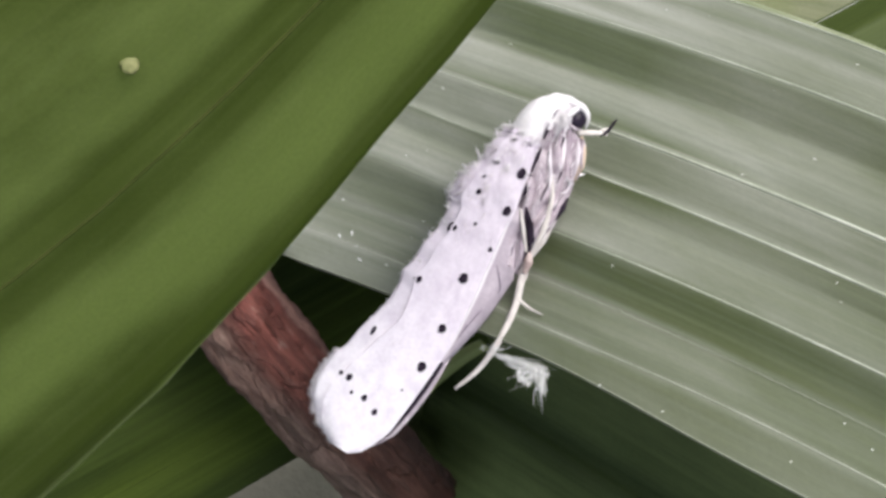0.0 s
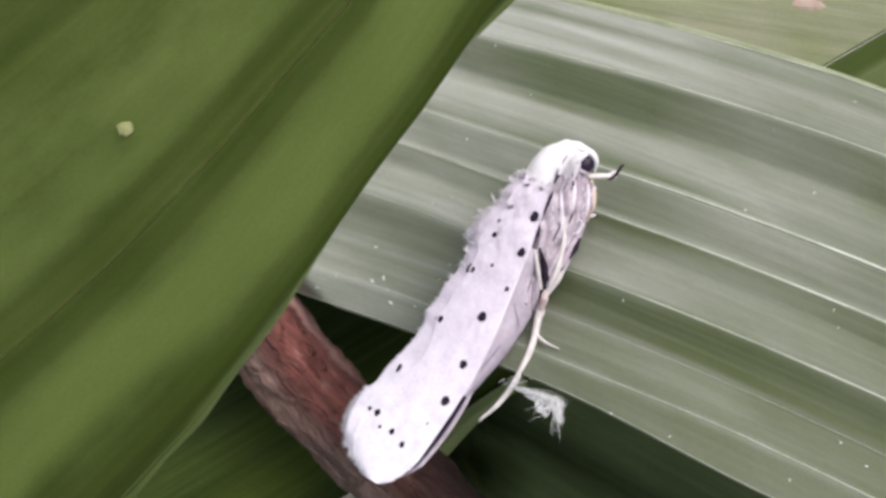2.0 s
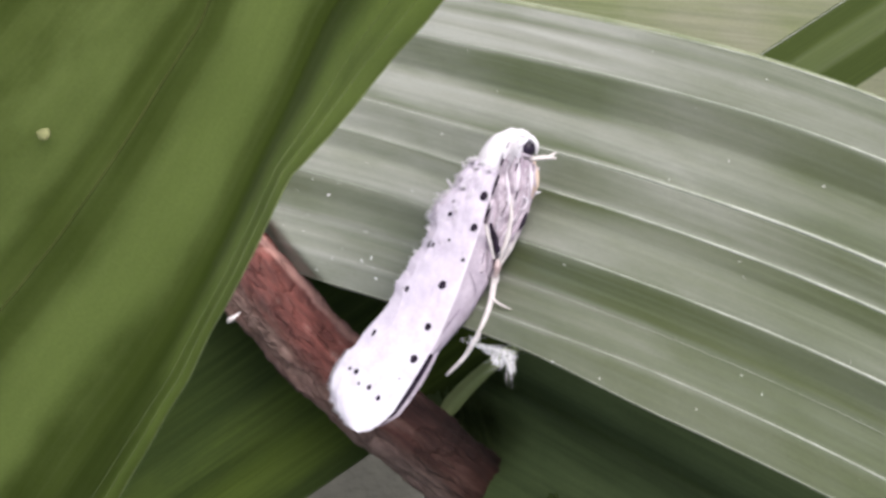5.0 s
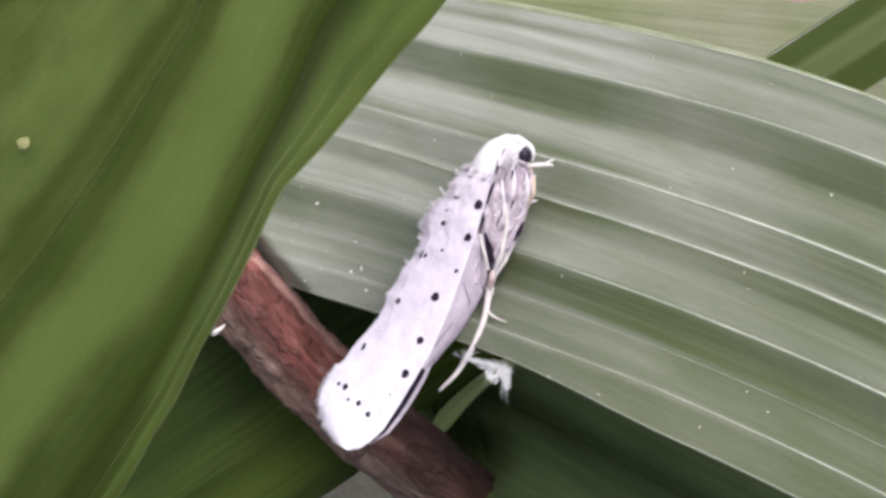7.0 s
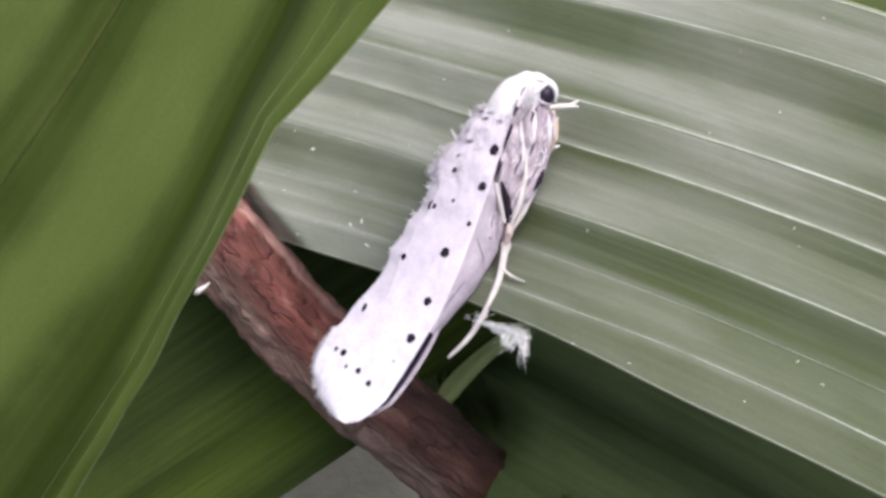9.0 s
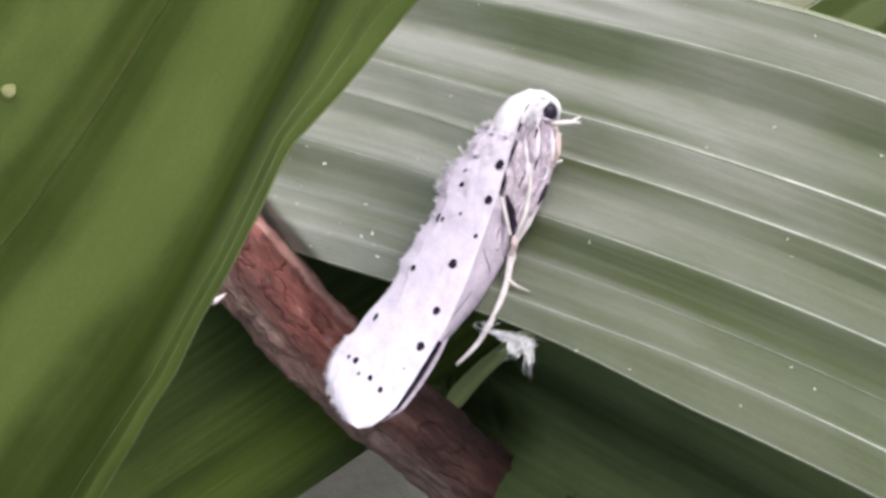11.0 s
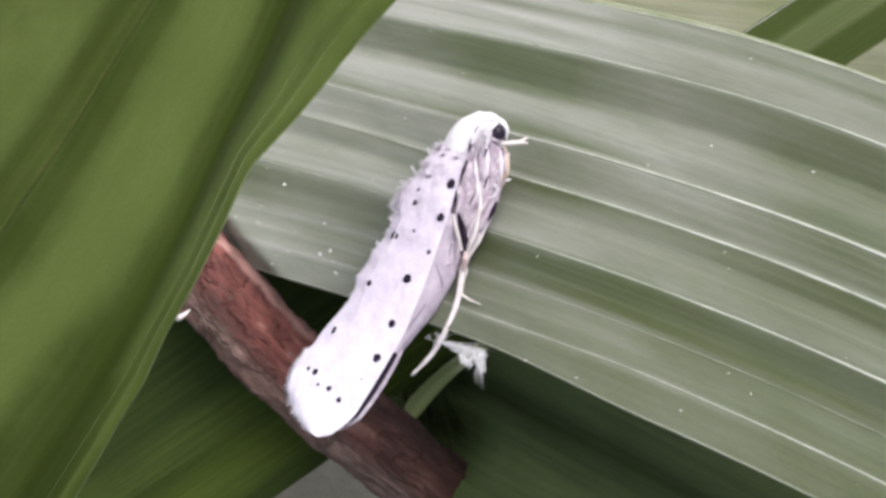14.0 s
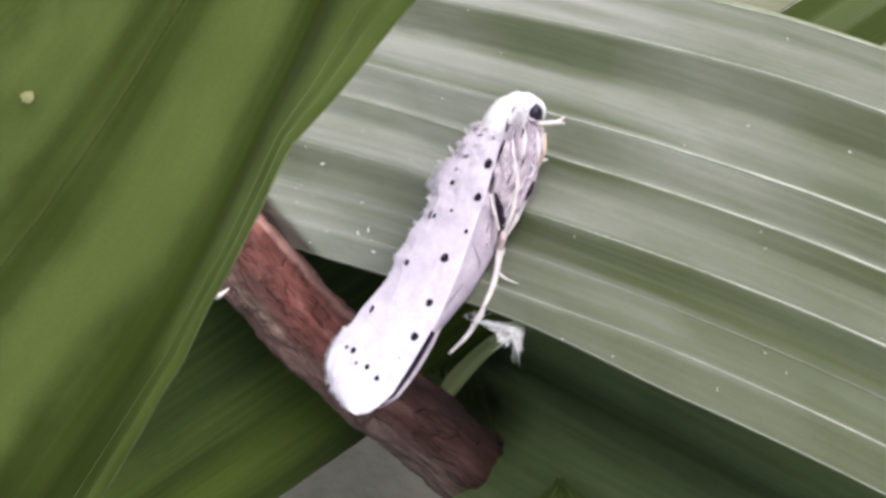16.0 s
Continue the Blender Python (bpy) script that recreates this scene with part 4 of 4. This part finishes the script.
leg([(1.42, 4.6, -0.05), (1.58, 4.85, -0.1), (1.70, 5.2, -0.2)], [0.06, 0.15, 0.07], M_KNEE, "pinkish brown knee")
hind = leg([(1.5, 4.75, -0.45), (1.72, 5.3, -0.35), (2.05, 6.25, -0.25), (2.20, 7.4, -0.2), (2.16, 8.4, -0.25), (1.92, 9.3, -0.45)], [0.09, 0.13, 0.115, 0.10, 0.085, 0.05], M_LEG, "cream hind leg trailing behind")
curve_part("spur", [on_moth(*p) for p in [(1.96, 5.95, -0.22), (2.35, 6.02, -0.02), (2.8, 5.98, 0.18)]], [0.06, 0.05, 0.015], M_LEG, hind)
curve_part("spur", [on_moth(*p) for p in [(1.66, 5.0, -0.4), (1.84, 5.2, -0.38), (1.90, 5.45, -0.42)]], [0.05, 0.04, 0.012], M_LEG, hind)
# thin dark tubes draw the shade in the creases of the wing fold
for pts in ([(5.5, 1.06), (5.7, 1.12), (6.0, 1.24), (6.2, 1.26)], [(6.9, 1.15), (7.3, 1.12), (7.7, 1.08), (8.1, 1.06)], [(4.5, 1.25), (4.8, 1.2), (5.1, 1.22)]):
    curve_part("crease", [on_moth(e, ss, z + 0.03) for e, ss, z in (wing_point(*p) for p in pts)], [0.006, 0.020, 0.018, 0.006], M_DUSK, moth, n=16, seg=6, flat=0.5)


def fold_ridge(points, r):
    """A pale fold lying on the flank."""
    q = []
    for e, ss in points:
        l = flank_point(ss, 0)[0]
        w = (e - l) / (flank_point(ss, 1)[0] - l)
        q.append(on_moth(e, ss, flank_point(ss, w)[2] + 0.05))
    return curve_part("fold", q, [0.01, r, 0.8 * r, 0.01], M_SCALE, flank, n=16, seg=8, flat=0.7)


fold_ridge([(0.08, 1.5), (0.35, 1.95), (0.66, 2.35), (0.85, 2.8)], 0.075)
fold_ridge([(0.18, 0.92), (0.45, 1.25), (0.62, 1.59), (0.84, 2.05)], 0.085)
fold_ridge([(0.75, 0.9), (0.95, 1.2), (1.15, 1.5), (1.35, 1.86)], 0.09)
fold_ridge([(1.08, 2.1), (1.3, 2.1), (1.38, 2.4), (1.2, 2.6)], 0.06)
# dark strokes for the shade in the creases of the head
for pts in ([(-0.30, 0.52, 0.27), (-0.33, 0.7, 0.30), (-0.30, 0.9, 0.29)], [(-0.33, 1.05, 0.28), (-0.27, 1.27, 0.24), (-0.2, 1.5, 0.14)], [(0.13, 0.9, 0.22), (0.16, 1.08, 0.17), (0.2, 1.3, 0.08)]):
    curve_part("crease", [on_moth(*p) for p in pts], [0.012, 0.032, 0.012], M_DUSK, head, n=12, seg=6, flat=0.6)
# the shade between wing and flank, drawn as a black line
q = []
for ss in (1.75, 2.2, 2.7, 3.2, 3.65):
    e, _, z = wing_point(ss, 1.0)
    q.append(on_moth(e + 0.10, ss, z + 0.02))
curve_part("crease", q, [0.008, 0.045, 0.008, 0.035, 0.008], M_SPOT, flank, n=30, seg=6, flat=0.6)
fore = leg([(0.66, 0.70, -0.15), (0.98, 0.48, -0.15), (1.22, 0.32, -0.2), (1.50, 0.18, -0.25)], [0.09, 0.095, 0.08, 0.035], M_LEG, "short cream foreleg")
curve_part("claw", [on_moth(*p) for p in [(1.22, 0.30, -0.25), (1.30, 0.16, -0.2), (1.40, 0.0, -0.2)]], [0.065, 0.055, 0.025], M_LEG, fore)
leg([(1.25, 1.75, -0.4), (1.45, 1.7, -0.4), (1.62, 1.55, -0.45)], [0.09, 0.07, 0.015], M_FUR)
ANT_TIP = on_moth(1.30, 0.34, -0.22)
antenna = curve_part("antenna", [ANT_TIP, on_moth(1.42, 0.12, -0.18), on_moth(1.44, -0.18, -0.15), on_moth(1.46, -0.36, -0.15)], [0.05, 0.06, 0.055, 0.02], M_SPOT, moth, "short black antenna", n=16)


# fur: tufts along the back's outline, the crown and the wing tips
def tuft(name, pts, dirs, lengths, width, parent, material=None):
    v, f = hairs(pts, dirs, lengths, width, rng)
    return tagged(mesh_object(name, world_of(v), f, material or M_FUR, parent), kind="stuff")


def dirs_of(d, spread):
    d = np.asarray(d, float)
    return d + rng.normal(size=d.shape) * spread


# back outline
S = rng.uniform(1.3, 9.5, 900)
dens = 0.12 + 0.9 * np.exp(-((S - 3.3) / 1.4) ** 2)
S = S[rng.random(900) < 0.5 * dens]
pts = np.array([on_moth(*wing_point(s, w)) for s, w in zip(S, rng.uniform(-0.12, 0.05, len(S)))])
dd = dirs_of(np.tile(-U_RIGHT * 0.9 - U_BODY * 0.5 + U_UP * 0.25, (len(S), 1)), 0.35)
clump = 0.5 + 0.5 * np.array([noise.noise((s * 3.1, 0.4, 0)) + 0.5 for s in S])
tuft("fur", pts, dd, np.clip(rng.uniform(0.06, 0.22, len(S)) * clump * (1 + 0.7 * np.exp(-((S - 3.9) / 0.6) ** 2)), 0.04, 0.5), 0.022, left_wing)
roots, ways, lens = [], [], []
for s0 in (1.75, 2.15, 2.6, 2.95, 3.3, 3.75, 4.6, 5.3, 6.7):
    lean = rng.normal(size=3) * 0.25
    for k in range(8):
        roots.append(on_moth(*wing_point(s0 + rng.normal() * 0.06, rng.uniform(-0.06, 0.1))))
        ways.append(-U_RIGHT * 0.9 - U_BODY * rng.uniform(-0.2, 0.7) + U_UP * 0.5 + lean + rng.normal(size=3) * 0.15)
        lens.append(rng.uniform(0.08, 0.22) * (1.3 if s0 < 4 else 0.8))
for s0, d, l0 in ((3.1, 0.55, 0.5), (3.6, 0.1, 0.34), (4.9, 0.3, 0.26), (2.2, 0.5, 0.3), (5.9, 0.2, 0.2)):
    for k in range(6):
        roots.append(on_moth(*wing_point(s0 + rng.normal() * 0.03, 0.02)))
        ways.append(-U_RIGHT * 0.9 + U_BODY * d + U_UP * 0.3 + rng.normal(size=3) * 0.07)
        lens.append(l0 * rng.uniform(0.8, 1.1))
tuft("fur", np.array(roots), np.array(ways), lens, 0.022, left_wing)
# the collar's ragged hem, then dark hairs painting the shade between the tufts
roots, ways, lens = [], [], []
for e0, s0 in ((-1.05, 1.6), (-0.9, 1.85), (-0.7, 1.75), (-0.5, 1.95), (-0.3, 1.75), (-0.15, 2.0), (-0.85, 2.4), (-0.45, 2.35), (-1.0, 2.75), (-0.6, 2.9), (0.02, 2.75)):
    lean = rng.normal(size=3) * 0.3
    l, r = left_of(s0), edge_of(s0)
    for k in range(4):
        roots.append(on_moth(*wing_point(s0 + rng.normal() * 0.07, (e0 - l) / (r - l) + rng.normal() * 0.05)) + U_UP * 0.05)
        ways.append(-U_BODY + U_UP * 0.12 + U_RIGHT * rng.uniform(-0.5, 0.3) + 0.6 * lean)
        lens.append(rng.uniform(0.14, 0.3))
tuft("scale_tuft", np.array(roots), np.array(ways), lens, 0.024, right_wing)
roots, ways, lens = [], [], []
for e0, s0, l0 in ((-1.1, 1.87, 0.2), (-0.88, 2.0, 0.15), (-0.42, 1.88, 0.2), (-0.94, 2.93, 0.22), (-1.0, 3.5, 0.14)):
    l, r = left_of(s0), edge_of(s0)
    for k in range(3):
        roots.append(on_moth(*wing_point(s0 + rng.normal() * 0.02, (e0 - l) / (r - l) + rng.normal() * 0.02)) + U_UP * 0.07)
        ways.append(-U_BODY * 0.6 - U_RIGHT * 0.6 + U_UP * 0.05 + rng.normal(size=3) * 0.1)
        lens.append(l0)
tuft("shade_hair", np.array(roots), np.array(ways), lens, 0.024, right_wing, M_DUSK)
roots, ways = [], []
for k in range(150):
    x, y = rng.uniform(-0.85, 0.6), rng.uniform(0.35, 0.95)
    z = math.sqrt(max(0.0, 1 - x * x - y * y))
    roots.append(on_moth(-0.50, 1.22, -0.42) + np.array([x * 0.56, -y * 0.88, z * 0.66]) @ BODY_AXES)
    ways.append(-U_BODY + U_RIGHT * (0.5 * x + rng.normal() * 0.2) + U_UP * rng.uniform(-0.1, 0.25))
tuft("fur", np.array(roots), np.array(ways), rng.uniform(0.2, 0.42, 150), 0.034, left_wing)
# loose scales lying on the wing
S, W = rng.uniform(1.6, 12.4, 110), rng.uniform(0.3, 0.95, 110)
pts = np.array([on_moth(*wing_point(s, w)) for s, w in zip(S, W)]) + U_UP * 0.04
dd = dirs_of(np.tile(-U_BODY + U_UP * 0.05, (110, 1)), 0.12)
tuft("scale", pts, dd, rng.uniform(0.12, 0.3, 110), 0.014, right_wing, M_SCALE)
# raised scale tufts on the front half
S, W = rng.uniform(1.8, 5.4, 200), rng.uniform(0.02, 0.6, 200)
keep = np.array([noise.noise((s * 2.6, w * 6, 4.0)) > 0.0 for s, w in zip(S, W)])
S, W = S[keep], W[keep]
pts = np.array([on_moth(*wing_point(s, w)) for s, w in zip(S, W)]) + U_UP * 0.04
tuft("scale_tuft", pts, dirs_of(np.tile(-U_BODY + U_UP * 0.12 - U_RIGHT * 0.2, (len(S), 1)), 0.15), rng.uniform(0.1, 0.24, len(S)), 0.03, right_wing, M_SCALE)
# fringe of the wing tips
A = rng.uniform(0, 1, 1500)
S = np.interp(A, [0, 0.35, 0.5, 0.65, 1], [10.2, 11.5, 12.15, 12.58, 11.6])
E = np.interp(A, [0, 0.2, 0.35, 0.5, 0.65, 1], [-1.6, -1.72, -1.68, -1.25, -0.4, 0.8])
pts = np.array([on_moth(e, s, -0.1 - 0.5 * np.exp(-(e + 1.7) ** 2 / 0.3) - 0.15 * rng.random()) for e, s in zip(E, S)])
out = np.stack([np.interp(A, [0, 0.35, 0.65, 1], [-1, -0.8, 0.0, 0.5]), np.interp(A, [0, 0.35, 0.65, 1], [0.6, 1, 1, 1])], 1)
dd = dirs_of(out[:, :1] * U_RIGHT - out[:, 1:] * U_BODY, 0.22)
dd += np.array([U_RIGHT * noise.noise((k * 22.0, 1.0, 0)) for k in A]) * 0.5
tuft("fringe", pts, dd, rng.uniform(0.10, 0.27, 1500) * (1 + 0.9 * np.array([noise.noise((k * 30.0, 0, 0)) for k in A])), 0.017, right_wing)
# crown
th, ph = rng.uniform(0, 2 * math.pi, 800), rng.uniform(0.0, 1.5, 800)
nn = np.stack([np.sin(ph) * np.cos(th), np.sin(ph) * np.sin(th), np.cos(ph)], 1)
nn = nn[(nn[:, 0] < 0.3)]
pts = on_moth(0.0, 0.72, -0.40) + (nn * np.array([0.66, 0.90, 0.72])) @ BODY_AXES
dd = dirs_of(nn @ BODY_AXES * 0.35 - U_BODY * 1.0, 0.2)
tuft("fur", pts, dd, rng.uniform(0.05, 0.16, len(nn)), 0.012, head)
# flank
S, W = rng.uniform(1.0, 5.0, 110), rng.uniform(0.05, 0.95, 110)
pts = np.array([on_moth(*flank_point(s, w)) for s, w in zip(S, W)])
tuft("fur", pts, dirs_of(np.tile(-U_BODY + U_RIGHT * 0.25 + U_UP * 0.12, (110, 1)), 0.2), rng.uniform(0.12, 0.32, 110), 0.02, flank)

# silk on the leaf's rim
silk = new("spider_silk")
silk.location = Vector(world_of((2.0, -2.9, 0.5)))
bpy.context.view_layer.update()
tagged(silk, "small tuft of white spider silk on the leaf's rim", "silk")
for k in range(76):
    if k % 4 == 0:  # a loose knot at the rim
        p0 = np.array([1.0, -2.1, 0.3]) + rng.normal(size=3) * (0.14, 0.10, 0.1)
        p1 = p0 + np.array([0.35, -0.05, 0.05]) + rng.normal(size=3) * (0.2, 0.15, 0.1)
    elif k % 4 == 1:  # the band along the rim
        p0 = np.array([1.25, -2.2, 0.35]) + rng.normal(size=3) * (0.12, 0.07, 0.08)
        p1 = np.array([2.65, -2.5, 0.75]) + rng.normal(size=3) * (0.14, 0.10, 0.1)
    elif k % 4 == 2:  # the fan that hangs from its end
        p0 = np.array([2.45, -2.42, 0.72]) + rng.normal(size=3) * (0.16, 0.08, 0.1)
        p1 = np.array([2.58, -3.35, 0.9]) + rng.normal(size=3) * (0.10, 0.22, 0.15)
    else:
        p0 = np.array([2.5, -2.5, 0.72]) + rng.normal(size=3) * (0.14, 0.12, 0.1)
        p1 = np.array([1.95, -2.95, 0.6]) + rng.normal(size=3) * (0.25, 0.16, 0.15)
    mid = [p0 + (p1 - p0) * f + rng.normal(size=3) * 0.045 for f in (0.3, 0.6)]
    curve_part("strand", [p0, *mid, p1], [0.002, 0.008, 0.007, 0.002], M_SILK, silk, n=12, seg=4)


def web_film(corners):
    """A thin see-through sheet of silk between four corners."""
    p = np.asarray(corners, float)
    g, uv = np.zeros((14, 10, 3)), np.zeros((14, 10, 3))
    for i, u in enumerate(np.linspace(0, 1, 14)):
        for j, v in enumerate(np.linspace(0, 1, 10)):
            q = (p[0] * (1 - u) + p[1] * u) * (1 - v) + (p[3] * (1 - u) + p[2] * u) * v
            g[i, j] = q + np.array([0.03, 0.05, 0.06]) * noise.noise((u * 4 + p[0][0], v * 3, 2.0))
            uv[i, j] = (u, v, v)
    v, f, u = sheet(g, uv, 0.006)
    return mesh_object("web_film", world_of(v), f, M_WEB, silk, "thin veil of silk", u)


web_film([(1.2, -2.15, 0.32), (2.68, -2.45, 0.72), (2.55, -2.85, 0.75), (1.5, -2.45, 0.4)])
web_film([(2.2, -2.55, 0.66), (2.75, -2.45, 0.74), (2.72, -3.25, 0.9), (2.42, -3.1, 0.82)])
web_film([(1.75, -2.5, 0.5), (2.45, -2.7, 0.7), (2.2, -3.05, 0.72), (1.9, -2.9, 0.6)])


def sway(a, b):
    """A small shift of a blade in the plant's axes, mm."""
    return Matrix.Translation(Vector(world_of((a, b, 0.0))))


def nudge(e, s, z, turn):
    """The antenna shifted over the head and turned about its foot, in the moth's directions."""
    foot = Vector(world_of(ANT_TIP))
    axis = Vector(world_of(U_UP)).normalized()
    shift = Vector(world_of(np.array([e, s, z]) @ moth_axes))
    return Matrix.Translation(foot + shift) @ Matrix.Rotation(radians(turn), 4, axis) @ Matrix.Translation(-foot)


def motions():
    walk(antenna, [(0, nudge(0, 0, 0, 0)), (2.0, nudge(0, 0.05, 0, 0)), (2.2, nudge(-0.30, 0.12, 0.05, 3)), (2.4, nudge(-0.62, 0.22, 0.1, 6)), (3.0, nudge(-0.66, 0.26, 0.1, 10)),
                   (3.6, nudge(-0.72, 0.28, 0.12, 14)), (4.2, nudge(-0.80, 0.30, 0.12, 18)), (5.0, nudge(-0.86, 0.32, 0.10, 20)), (7.3, nudge(-0.90, 0.33, 0.05, 22)), (16, nudge(-0.90, 0.33, 0.05, 22))])
    walk(front_leaf, [(0, sway(-0.03, 0.0)), (1, sway(-0.08, 0.0)), (2, sway(0.08, 0.05)), (3, sway(-0.2, 0.0)), (4, sway(-0.2, 0.12)), (5, sway(-0.15, 0.15)),
                      (7.5, sway(0.06, 0.0)), (9, sway(0.06, 0.0)), (12, sway(0.1, 0.05)), (16, sway(0.1, 0.08))])


motions()
